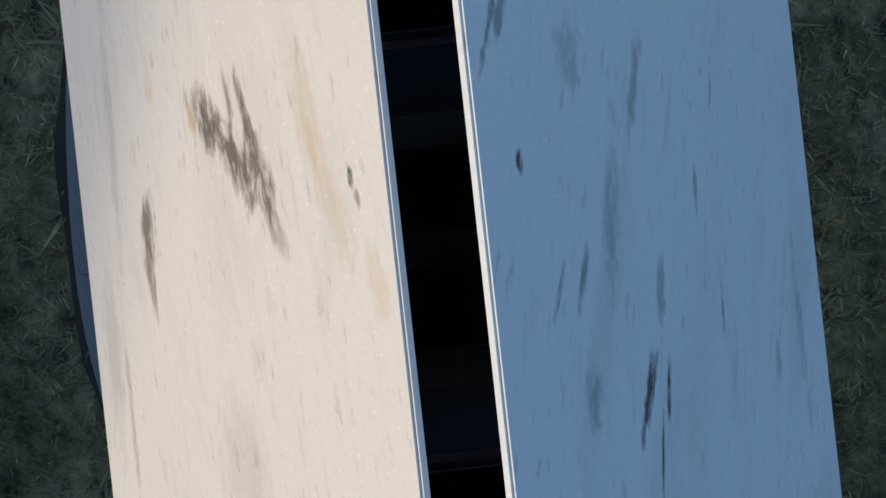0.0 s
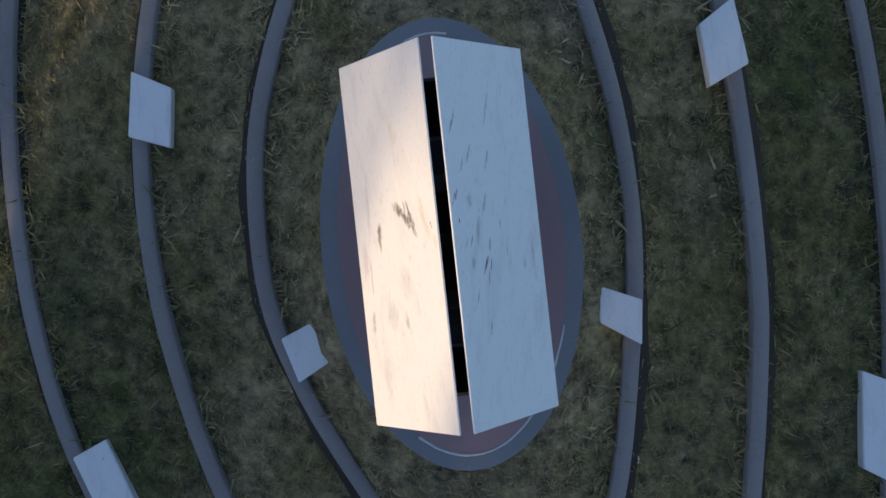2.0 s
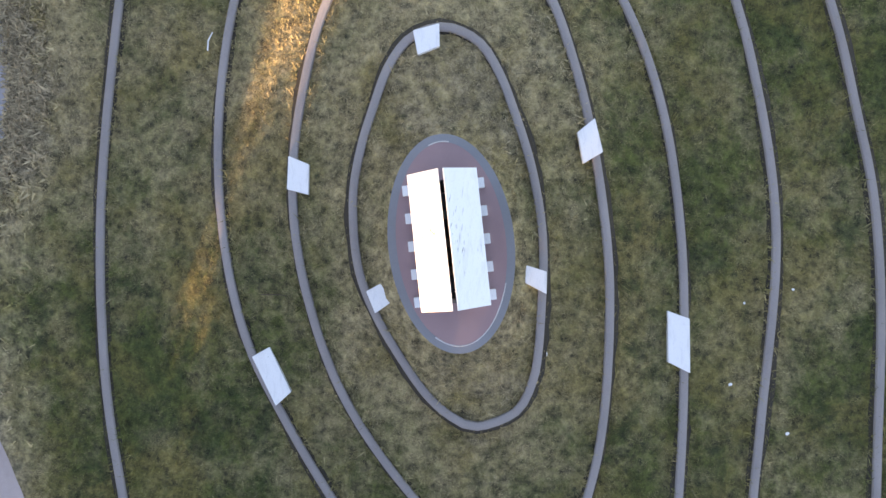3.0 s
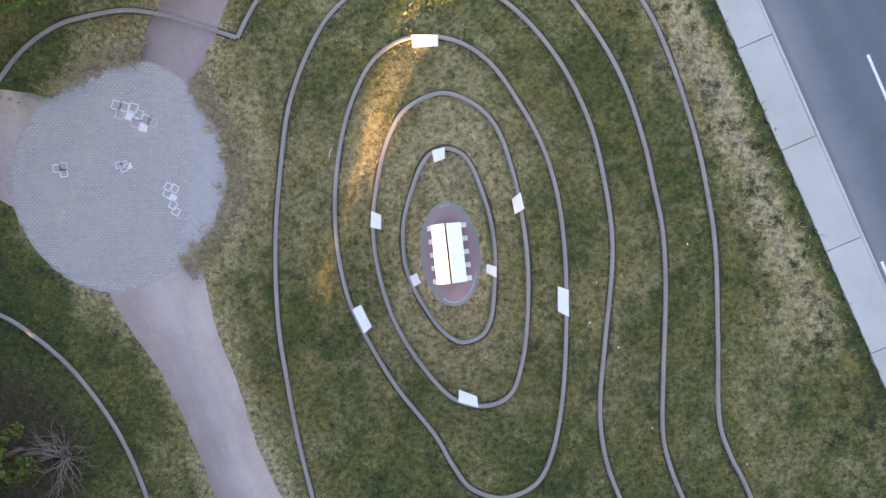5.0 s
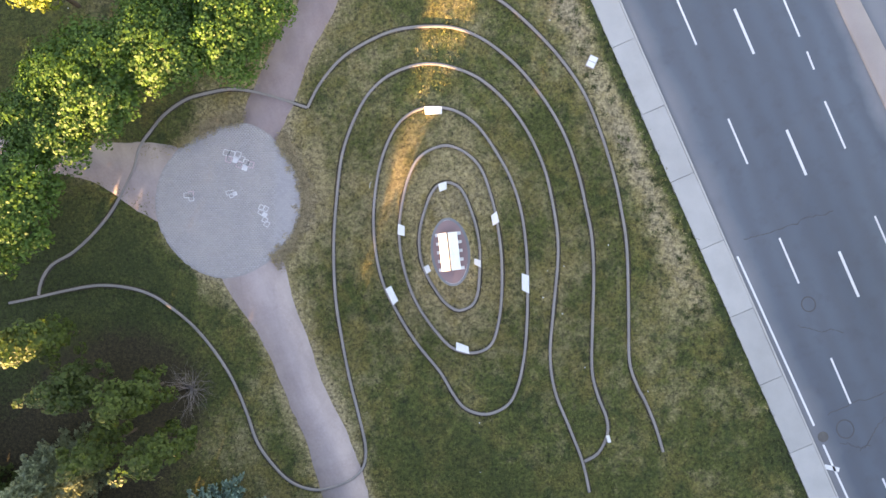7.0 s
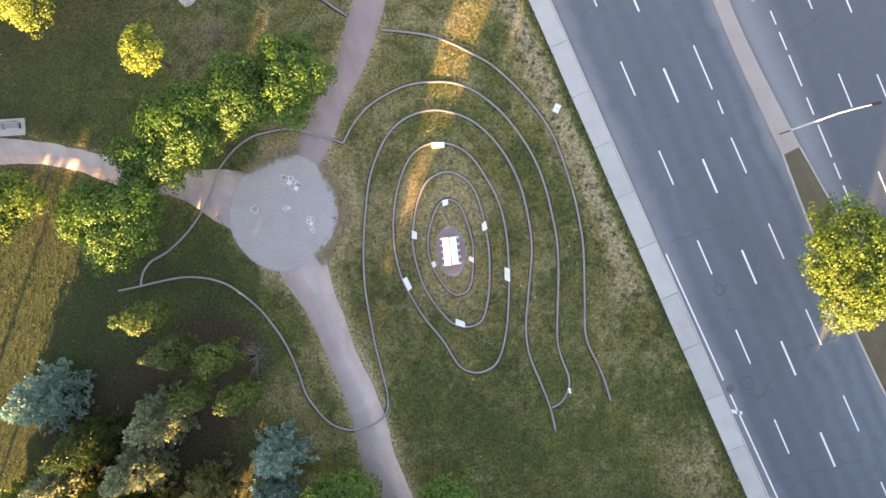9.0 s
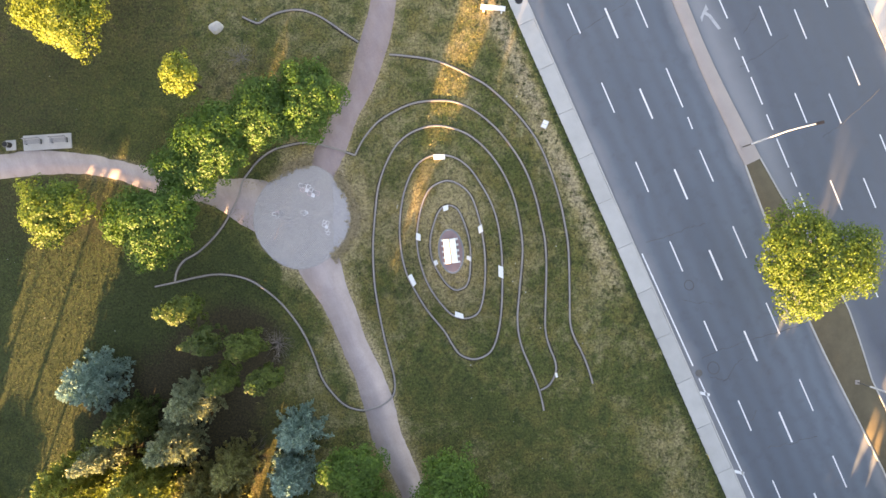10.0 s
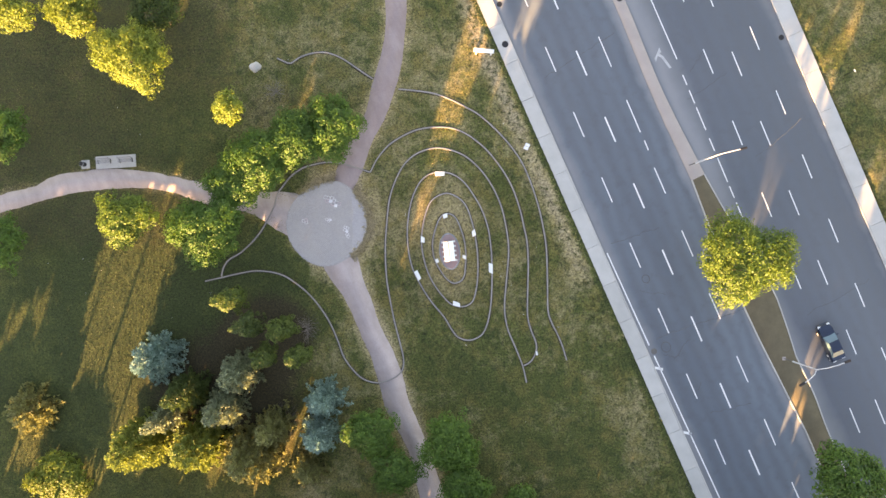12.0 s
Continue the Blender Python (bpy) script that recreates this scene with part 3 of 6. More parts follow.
def height_of(p):
    d1, d2, d3 = near(p, R1[::2], True), near(p, R2[::2], True), near(p, R3[::2], True)
    i1, i2, i3 = inside(p, R1[::2]), inside(p, R2[::2]), inside(p, R3[::2])
    e = pad_reach(p)
    d0 = np.maximum(e - 1, 0) * 1.6
    z = LEVELS[3] * (1 - smooth(d3, -1.2, 6.0)) / (1 - smooth(np.array([0.0]), -1.2, 6.0))
    w = (d2 / (d2 + d3 + 1e-9)) ** 0.7
    z = np.where(i3, LEVELS[2] * (1 - w) + LEVELS[3] * w, z)
    w = (d1 / (d1 + d2 + 1e-9)) ** 0.7
    z = np.where(i2, LEVELS[1] * (1 - w) + LEVELS[2] * w, z)
    w = (d0 / (d0 + d1 + 1e-9)) ** 0.36
    z = np.where(i1, LEVELS[0] * (1 - w) + LEVELS[1] * w, z)
    z = z + np.where(e > 1.05, fall(p[:, 1], z) * smooth(e, 1.05, 1.6), 0)
    al, ac = road_coords(p)
    z = z - 0.10 * smooth(ac, -12, -2) * (ac < 40)
    z = np.where((ac > -1.55) & (ac < 33.0), -0.55, z)
    return z


def axis_steps(lo, hi, step):
    inner = list(np.arange(lo, hi + step / 2, step))
    left, right, s = [], [], step
    a, b = lo, hi
    while b < 2600:
        s *= 1.35
        a, b = a - s, b + s
        left.append(a)
        right.append(b)
    return np.array(left[::-1] + inner + right)


GX, GY = axis_steps(-62, 62, 0.42), axis_steps(-40, 40, 0.42)
gx, gy = np.meshgrid(GX, GY, indexing="ij")
GP = np.stack([gx.ravel(), gy.ravel()], 1)
core = (np.abs(GP[:, 0]) < 62.5) & (np.abs(GP[:, 1]) < 40.5)
GZ = np.zeros(len(GP))
GZ[core] = height_of(GP[core])
al, ac = road_coords(GP)
GZ[(~core) & (ac > -1.55) & (ac < 33.0)] = -0.55
nrm = np.array([noise.noise((x * 0.35, y * 0.35, 0)) for x, y in GP[core]])
GZ[core] += np.where(GZ[core] > -0.3, nrm * 0.03, 0)


def wear_and_shade(p):
    """How worn the grass is: beside the road, round the paving, on top of the mound; lowered on the west lawn to paint
    tree shade.
    """
    al, ac = road_coords(p)
    d = 0.24 + 1.30 * np.exp(-((ac + 3.5) / 1.05) ** 2) * (ac < 0) * smooth(al, -30, -20) * (1 - smooth(al, 6, 16))
    d += 0.85 * np.exp(-((p[:, 0] - 23) ** 2 / 9 + (p[:, 1] + 22) ** 2 / 24))
    d -= 0.22 * smooth(-p[:, 1], 7, 14) * smooth(p[:, 0], -6, 0)
    d += 0.8 * np.exp(-((p[:, 0] - 20.7) ** 2 / 0.6 + (p[:, 1] + 10.6) ** 2 / 0.6))
    d += 0.10 * np.exp(-((p[:, 0] - 17) ** 2 / 12 + (p[:, 1] + 2) ** 2 / 40))
    pl = plaza_gap(p)
    d += 1.25 * np.exp(-np.maximum(pl, 0) / 1.9) * (p[:, 0] > PLAZA[0] - 2)
    d += 0.22 * np.exp(-((p[:, 0] + 4.5) ** 2 / 18 + (p[:, 1] - 3) ** 2 / 60))
    d += 0.95 * np.exp(-np.maximum(pl, 0) / 0.5)
    d += 1.5 * np.exp(-np.maximum(near(p, PATH_S[::3]) - 1.35, 0) / 0.50)
    d += 0.9 * np.exp(-np.maximum(near(p, PATH_N[::3]) - 1.25, 0) / 0.45)
    d += 1.3 * np.exp(-np.maximum(near(p, PATH_W[::3]) - 1.05, 0) / 0.5)
    r = np.hypot(p[:, 0] / 3.3, (p[:, 1] - 1.0) / 6.5)
    d += 1.05 * np.exp(-r ** 2)
    d -= 1.2 * np.exp(-(((ac + 2.0) / 0.36) ** 2)) * (ac < -1.5)
    d += 0.30 * np.exp(-((p[:, 0] + 1) ** 2 / 40 + (p[:, 1] - 23) ** 2 / 30))
    d += 0.25 * np.exp(-((p[:, 0] + 16) ** 2 / 40 + (p[:, 1] - 24) ** 2 / 16))
    # shade of the western trees painted in as darker green
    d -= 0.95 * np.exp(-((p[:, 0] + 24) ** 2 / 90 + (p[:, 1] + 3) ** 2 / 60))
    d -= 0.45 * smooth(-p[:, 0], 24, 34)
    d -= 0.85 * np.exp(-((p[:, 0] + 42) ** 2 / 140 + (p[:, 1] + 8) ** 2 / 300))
    d -= 0.20 * np.exp(-((p[:, 0] - 2) ** 2 / 80 + (p[:, 1] + 14) ** 2 / 12))
    return d


nx, ny = len(GX), len(GY)
ii, jj = np.meshgrid(np.arange(nx - 1), np.arange(ny - 1), indexing="ij")
q0 = (ii * ny + jj).ravel()
ground = new("ground", fast_mesh("ground", np.column_stack([GP, GZ]), np.stack([q0, q0 + ny, q0 + ny + 1, q0 + 1], 1), M_TURF))
tagged(ground, "mown park grass, green with dry straw patches, rising to a low mound", "ground", "", "structure")
attr = ground.data.attributes.new("dry", "FLOAT", "POINT")
WEAR_SHADE = np.full(len(GP), 0.3)
WEAR_SHADE[core] = wear_and_shade(GP[core])
attr.data.foreach_set("value", WEAR_SHADE.astype(np.float32))
soil = ground.data.attributes.new("soil", "FLOAT", "POINT")
# needle litter in the grove, deepened to paint the shade under the trees
LITTER_SHADE = 0.9 * np.exp(-(((GP[:, 0] + 28) / 11) ** 2 + ((GP[:, 1] + 17.5) / 9) ** 2) ** 2) + 0.9 * np.exp(-(((GP[:, 0] + 22) / 6.0) ** 2 + ((GP[:, 1] + 9.5) / 5.0) ** 2) ** 2) + 0.35 * np.exp(-(((GP[:, 0] + 20) / 5) ** 2 + ((GP[:, 1] - 18) / 3.5) ** 2) ** 2)
# tree shade over the west lawn, painted with the same dark colour
LITTER_SHADE += 0.52 * smooth(-GP[:, 0], 19, 30) * smooth(GP[:, 1], -5, 4) * (1 - 0.55 * np.exp(-((GP[:, 0] + 30) ** 2 / 60 + (GP[:, 1] - 14) ** 2 / 25)))
soil.data.foreach_set("value", LITTER_SHADE.astype(np.float32))
ground.data.polygons.foreach_set("use_smooth", [True] * len(ground.data.polygons))
ZG = GZ.reshape(nx, ny)


def ground_z(x, y):
    """Height of the ground sheet at arrays or numbers x, y."""
    x, y = np.atleast_1d(np.asarray(x, float)), np.atleast_1d(np.asarray(y, float))
    i = np.clip(np.searchsorted(GX, x) - 1, 0, nx - 2)
    j = np.clip(np.searchsorted(GY, y) - 1, 0, ny - 2)
    u, v = (x - GX[i]) / (GX[i + 1] - GX[i]), (y - GY[j]) / (GY[j + 1] - GY[j])
    z = ZG[i, j] * (1 - u) * (1 - v) + ZG[i + 1, j] * u * (1 - v) + ZG[i, j + 1] * (1 - u) * v + ZG[i + 1, j + 1] * u * v
    return z if len(z) > 1 else float(z[0])


# kerbs
for c, lev in ((R1, LEVELS[1]), (R2, LEVELS[2]), (R3, LEVELS[3])):
    ribbon("contour_kerb", c, 0.175, lev + 0.12 + fall(c[:, 1], lev), 0.45, M_CURB, True, "narrow grey concrete kerb in a closed ring round the mound", "kerb", group="contour kerbs")
for c in (R4, R5, R6, R5A, R7):
    ribbon("contour_kerb", c, 0.18, ground_z(c[:, 0], c[:, 1]) + 0.10, 0.45, M_CURB, False, "narrow grey concrete kerb curving through the grass", "kerb", group="contour kerbs")

# dark soil strips beside the kerbs that also paint the shade at their foot
M_SOIL_SHADE = surface("open_soil_shade", (0.022, 0.018, 0.013), (0.060, 0.050, 0.035), 1.5, 30.0, 0.95, 0.01)
for c, closed in ((R1, True), (R2, True), (R3, True), (R4, False), (R5, False), (R6, False), (R5A, False), (R7, False)):
    tagged(ribbon("soil_shade_edge", c, 0.33, ground_z(c[:, 0], c[:, 1]) + 0.022, 0.06, M_SOIL_SHADE, closed, rough_edge=0.03), "thin strip of dark soil along the kerb with the kerb's shade painted in", "soil")


# ---- paths and plaza ----
def flat_disc(name, a, b, z, depth, material, centre, turn=0.0, seg=96, rough=0.0, reach=None):
    rng = np.random.default_rng(5)
    t = np.arange(seg) / seg * 2 * np.pi
    r = (1 + rng.normal(0, 1, seg) * rough) * (1 if reach is None else reach(t) / a)
    x, y = a * r * np.cos(t), b * r * np.sin(t)
    x, y = x * math.cos(turn) - y * math.sin(turn) + centre[0], x * math.sin(turn) + y * math.cos(turn) + centre[1]
    bm = bmesh.new()
    vs = [bm.verts.new((p, q, z)) for p, q in zip(x, y)]
    f = bm.faces.new(vs)
    ex = bmesh.ops.extrude_face_region(bm, geom=[f])
    bmesh.ops.translate(bm, vec=(0, 0, -depth), verts=[v for v in ex["geom"] if isinstance(v, bmesh.types.BMVert)])
    bmesh.ops.recalc_face_normals(bm, faces=bm.faces)
    return part(name, bm, material)


def path_top(c, lift):
    return ground_z(c[:, 0], c[:, 1]) + lift


w = 3.0 + 0.25 * np.sin(np.arange(len(PATH_N)) * 0.21)
tagged(ribbon("gravel_path", PATH_N, w * 0.88, path_top(PATH_N, 0.035), 0.06, M_PINK, rough_edge=0.05), "pinkish crushed stone path with soft edges in the grass", "path")
w = 2.95 + 1.3 * (1 - smooth(-PATH_S[:, 1], 0.5, 5.0)) - 0.2 * smooth(np.arange(len(PATH_S)), 20, 60) + 0.25 * np.sin(np.arange(len(PATH_S)) * 0.17)
tagged(ribbon("gravel_path", PATH_S, w, path_top(PATH_S, 0.04), 0.06, M_GRAVEL, rough_edge=0.06), "pale grey crushed stone path with soft edges in the grass", "path")
w = 2.30 + 0.3 * np.sin(np.arange(len(PATH_W)) * 0.12) + 2.9 * (1 - smooth(-PATH_W[:, 0], 19.0, 25.0))
tagged(ribbon("gravel_path", PATH_W, w, path_top(PATH_W, 0.045), 0.06, M_GRAVEL, rough_edge=0.06), "pale grey crushed stone path with soft edges in the grass", "path")
pz = ground_z(*PLAZA) + 0.055
M_BED = surface("sandy_joint_bed", (0.30, 0.28, 0.275), (0.38, 0.355, 0.345), 0.8, 40.0, 0.95, 0.004)
plaza = tagged(flat_disc("plaza", PLAZA_R, PLAZA_R, pz - 0.012, 0.2, M_BED, PLAZA, seg=160, rough=0.004, reach=plaza_radius), "round pale grey paved plaza of small pavers in wavy rows", "plaza", "", "structure")

# mound top: dusty pink oval with a concrete rim
tagged(flat_disc("pad_rim", PAD_A, PAD_B, PAD_Z - 0.01, 0.4, M_PADRIM, PAD_C, ANG), "grey concrete rim round the oval pad", "rim", "", "structure")
tagged(flat_disc("oval_pad", PAD_A - 0.17, PAD_B - 0.17, PAD_Z, 0.05, M_PAD, PAD_C, ANG), "oval pad of dusty pink crushed stone", "pad", "", "structure")

# thin pale line along the inner edge of the rim
M_PALE_LINE = surface("pale_line_tone", (0.44, 0.42, 0.41), (0.62, 0.60, 0.59), 2.0, 40.0, 0.9)
for q0, q1 in ((-2.05, -0.45), (1.42, 1.80)):
    q = np.linspace(q0, q1, 48)
    x, y = (PAD_A - 0.155) * np.cos(q), (PAD_B - 0.155) * np.sin(q)
    c = np.column_stack([x * math.cos(ANG) - y * math.sin(ANG) + PAD_C[0], x * math.sin(ANG) + y * math.cos(ANG) + PAD_C[1]])
    tagged(ribbon("pale_line", c, 0.022, PAD_Z + 0.004, 0.02, M_PALE_LINE, rough_edge=0.003), "thin pale line along the rim of the pad", "stain")

# ---- road ----
L0, L1 = -400.0, 400.0
STREET = Matrix(((ROAD_A[0], ROAD_N[0], 0, ROAD_O[0]), (ROAD_A[1], ROAD_N[1], 0, ROAD_O[1]), (0, 0, 1, 0), (0, 0, 0, 1)))


def along(pts):
    """World points of a line given as (along, across)."""
    return np.array([ROAD_O + a * ROAD_A + n * ROAD_N for a, n in pts])


ROAD_Z, WALK_Z = -0.20, -0.06
tagged(ribbon("road", along([(a, 15.5) for a in np.linspace(L0, L1, 81)]), 31.4, ROAD_Z, 0.3, M_ASPHALT), "wide grey asphalt road of eight lanes", "road")


def slab_run(name, a0, a1, n, material, label, z, gap, parent_label, width, category="pavement", drift=0.0):
    """A row of concrete slabs along the road with open joints between, on one bed."""
    base = thing(name, Matrix(), parent_label, category, "", "structure")
    k = int((a1 - a0) / gap)
    me = None
    for i in range(k):
        if me is None:
            bm = box(bmesh.new(), gap - 0.025, width, 0.28, (0, 0, -0.28), None, 0.012)
            ob = part("slab", bm, material, base)
            me = ob.data
        else:
            ob = new("slab", me)
            ob.parent = base
        ob.matrix_world = STREET @ pose(a0 + (i + 0.5) * gap, n + drift * (a0 + (i + 0.5) * gap) + 0.012 * math.sin(i * 4.1), z + 0.006 * math.sin(i * 2.3), 0, 0, math.degrees(drift) + 0.22 * math.sin(i * 3.7))
    return base


slab_run("pavement", -75.0, 75, -0.94, M_WALK, "", WALK_Z, 4.93, "pale concrete sidewalk slabs along the road", 1.66)
slab_run("pavement", -75, 75, 31.80, M_WALK, "", WALK_Z, 5.0, "pale concrete sidewalk slabs on the far side of the road", 1.92, drift=-0.012)
for n, lean_ in ((-0.025, 0.0), (30.78, -0.0135)):
    tagged(ribbon("kerb", along([(a, n + lean_ * a) for a in np.linspace(-150, 150, 61)]), 0.14, WALK_Z - 0.004, 0.3, M_WALK), "concrete road kerb", "kerb")
# median: narrow concrete island, then a planted strip between kerbs
MA = np.linspace(-150, 6.2, 60)
MED = np.column_stack([MA, np.interp(MA, (-150, -16, -6, -2, 6.2), (14.1, 14.08, 13.76, 13.82, 14.15)), np.interp(MA, (-150, -16, -6, 6.2), (1.32, 1.32, 1.32, 1.75))])
bm_c = np.array([ROAD_O + a * ROAD_A + n * ROAD_N for a, n, _ in MED])
tagged(ribbon("median_island", bm_c, MED[:, 2], WALK_Z + 0.01, 0.3, M_MEDIAN), "narrow raised concrete median island", "median")
SA = np.linspace(6.2, 150, 100)
SX = (6.2, 11.4, 17, 23, 27, 31, 36, 40, 55, 150)
STRIP = np.column_stack([SA, np.interp(SA, SX, (14.15, 14.25, 14.65, 14.92, 14.8, 14.68, 14.9, 14.85, 14.7, 14.7)), np.interp(SA, SX, (1.8, 2.6, 3.6, 4.25, 3.85, 3.2, 3.1, 2.6, 2.6, 2.6))])
sc = np.array([ROAD_O + a * ROAD_A + n * ROAD_N for a, n, _ in STRIP])
strip = tagged(ribbon("median_strip", sc, STRIP[:, 2] - 0.3, WALK_Z - 0.02, 0.3, M_STRIP), "dry brown grass strip in the road median", "median")
sn = normals_of(sc, False)
for s in (-1, 1):
    tagged(ribbon("kerb", sc + s * sn * (STRIP[:, 2] / 2 - 0.08)[:, None], 0.16, WALK_Z + 0.012, 0.3, M_WALK), "pale concrete kerb of the median", "kerb")

# ---- road markings ----
markings = thing("road_markings", Matrix(), "white painted lane lines on the asphalt", "marking", "", "structure")


def dash(a0, n0, a1, n1, width=0.13, name="lane_dash"):
    p, q = Vector((a0, n0, 0)), Vector((a1, n1, 0))
    bm = box(bmesh.new(), (q - p).length, width, 0.004, (0, 0, 0))
    ob = part(name, bm, M_PAINT, markings)
    ob.matrix_world = STREET @ Matrix.Translation(((a0 + a1) / 2, (n0 + n1) / 2, ROAD_Z)) @ Matrix.Rotation(math.atan2(n1 - n0, a1 - a0), 4, "Z")
    return ob


def dash_row(a_first, n_first, drift, count, pitch, length, before=3, after=3, width=0.13):
    """Lane dashes at an even pitch; drift: metres sideways for each metre along."""
    for i in range(-before, count + after):
        a = a_first + i * pitch
        dash(a, n_first + (a - a_first) * drift, a + length, n_first + (a + length - a_first) * drift, width)


dash_row(-15.92, 3.62, -0.0085, 7, 8.70, 3.3)
dash_row(-13.96, 6.87, -0.0080, 7, 8.84, 3.3, 3, 3, 0.18)
dash_row(2.98, 9.80, -0.0045, 6, 8.35, 3.45, 0, 3)
for a0, a1 in ((-41, -37.6), (-32, -28.6), (-23.2, -19.6), (-14.41, -10.42), (-5.93, -1.66), (-0.55, 0.75)):
    dash(a0, 10.05, a1, 10.0)
dash(-60, 17.95, -8.02, 17.63)
for a0, a1 in ((-5.98, -4.66), (-3.94, -2.21), (-1.69, 1.30), (2.39, 4.05), (5.01, 8.15), (8.71, 10.25), (10.86, 12.87)):
    dash(a0, 17.50 - 0.02 * (a0 + 6), a1, 17.50 - 0.02 * (a1 + 6))
dash_row(-7.85, 21.03, -0.030, 6, 9.42, 3.2)
dash_row(-6.14, 24.07, -0.0275, 6, 9.13, 3.2)
dash_row(-8.08, 27.27, -0.0290, 5, 8.42, 3.1)
dash(10.2, 0.35, 22.6, 0.50, 0.14, "edge_line")
dash(24.0, 0.55, 70, 1.25, 0.14, "edge_line")
for a in (25.6, 34.2, 43.4):
    dash(a - 0.25, -0.05 + 0.1, a + 0.35, 0.85, 0.3, "hatch_bar")
# turning arrow
bm = bmesh.new()
for pts in (((27.30, 22.15), (27.02, 22.05), (26.05, 23.35), (26.30, 23.55)), ((26.30, 23.55), (26.05, 23.35), (25.62, 23.62), (25.72, 23.95)), ((25.80, 24.60), (25.25, 23.30), (25.40, 22.85), (25.66, 23.72), (26.05, 24.10))):
    bm.faces.new([bm.verts.new((x, y, ROAD_Z + 0.001)) for x, y in pts])
ex = bmesh.ops.extrude_face_region(bm, geom=bm.faces[:])
bmesh.ops.translate(bm, vec=(0, 0, 0.005), verts=[v for v in ex["geom"] if isinstance(v, bmesh.types.BMVert)])
bmesh.ops.recalc_face_normals(bm, faces=bm.faces)
arrow = part("turn_arrow", bm, M_PAINTWORN, markings, "worn white turning arrow")

# sealed cracks across the lanes
M_TAR = surface("tar", (0.060, 0.063, 0.070), (0.090, 0.093, 0.102), 2.0, 30.0, 0.7)
for a0, n0, n1, slant, sd in ((9.3, 1.2, 7.4, 0.10, 1), (-12.5, 2.0, 12.0, -0.16, 2), (22.2, 1.6, 13.0, 0.08, 3), (-3.0, 16.8, 22.5, -0.14, 4), (6.8, 21.5, 28.5, -0.22, 5), (33.0, 4.0, 9.0, 0.12, 6), (27.0, 19.5, 28.0, -0.1, 8), (24.4, 1.6, 3.4, 0.5, 9), (25.4, 2.6, 5.4, -0.4, 10), (16.0, 2.2, 4.8, 0.7, 11), (30.2, 3.0, 4.6, -0.6, 12), (-6.0, 18.5, 21.0, -0.9, 13)):
    rgc = np.random.default_rng(sd)
    ns = np.linspace(n0, n1, 40)
    drift = np.cumsum(rgc.normal(0, 0.05, 40))
    cc_ = np.array([ROAD_O + (a0 + slant * (n - n0) + drift[k]) * ROAD_A + n * ROAD_N for k, n in enumerate(ns)])
    tagged(ribbon("crack_seal", cc_, 0.03 + 0.05 * rgc.uniform(size=40), ROAD_Z + 0.003, 0.01, M_TAR), "dark tar line sealing a crack across the asphalt", "crack")

# tar rings round old openings in the asphalt
for a0, n0, r0 in ((23.6, 2.3, 0.62), (15.0, 3.4, 0.5)):
    t_ = np.arange(28) / 28 * 2 * np.pi
    cc_ = np.array([ROAD_O + (a0 + r0 * math.cos(q)) * ROAD_A + (n0 + 0.9 * r0 * math.sin(q)) * ROAD_N for q in t_])
    tagged(ribbon("crack_seal", cc_, 0.09, ROAD_Z + 0.003, 0.01, M_TAR, True), "dark tar ring round an old patch in the asphalt", "crack")

# ---- marble canopy on the mound ----
RIDGE_Z, EAVE_Z, LONG = 4.694, 4.186, 2.342
CANOPY = pose(0.0, 0.0, PAD_Z, 0, 0, TABLE_AXIS)
canopy = thing("marble_canopy", CANOPY, "two white veined marble slabs leaning into a gable over low plinths", "monument")
for s, m_, GAP, HALF in ((-1, M_LEFT, 0.0454, 0.585), (1, M_RIGHT, 0.0422, 0.610)):
    slope = math.atan2(RIDGE_Z - EAVE_Z, HALF - GAP)
    reach = math.hypot(RIDGE_Z - EAVE_Z, HALF - GAP)
    bm = box(bmesh.new(), reach, LONG, 0.014, (s * reach / 2, 0, -0.014), None, 0.003)
    ob = part("roof_slab", bm, m_, canopy, "warm white marble slab with brown veins" if s < 0 else "white marble slab with fine grey streaks")
    ob.matrix_world = CANOPY @ pose(s * GAP, 0, RIDGE_Z - PAD_Z, 0, s * math.degrees(slope), 0)
for i in range(5):
    y = (i - 2) * 0.566
    # plinth middles coloured dark to stand for the shade under the slabs
    bm = box(bmesh.new(), 0.80, 0.17, 0.16, (0, 0, -0.02), None, 0.008)
    ob = part("dark_plinth_middle", bm, M_IRON, canopy, "dark middle of a plinth, shade under the slabs put into its colour")
    ob.matrix_world = CANOPY @ pose(0.0, y, 0)
    for s in (-1, 1):
        bm = box(bmesh.new(), 0.42, 0.21, 0.10, (s * 0.62, 0, -0.02), None, 0.008)
        ob = part("plinth", bm, M_STONE, canopy, "white marble plinth")
        ob.matrix_world = CANOPY @ pose(0.0, y, 0)
    for s in (-1, 1):
        bm = bmesh.new()
        box(bm, 0.07, 0.10, EAVE_Z - PAD_Z - 0.02, (0, 0, 0.07), None, 0.004)
        ob = part("post", bm, M_DARK, canopy, "slim dark steel post")
        ob.matrix_world = CANOPY @ pose(s * 0.42, y, 0)
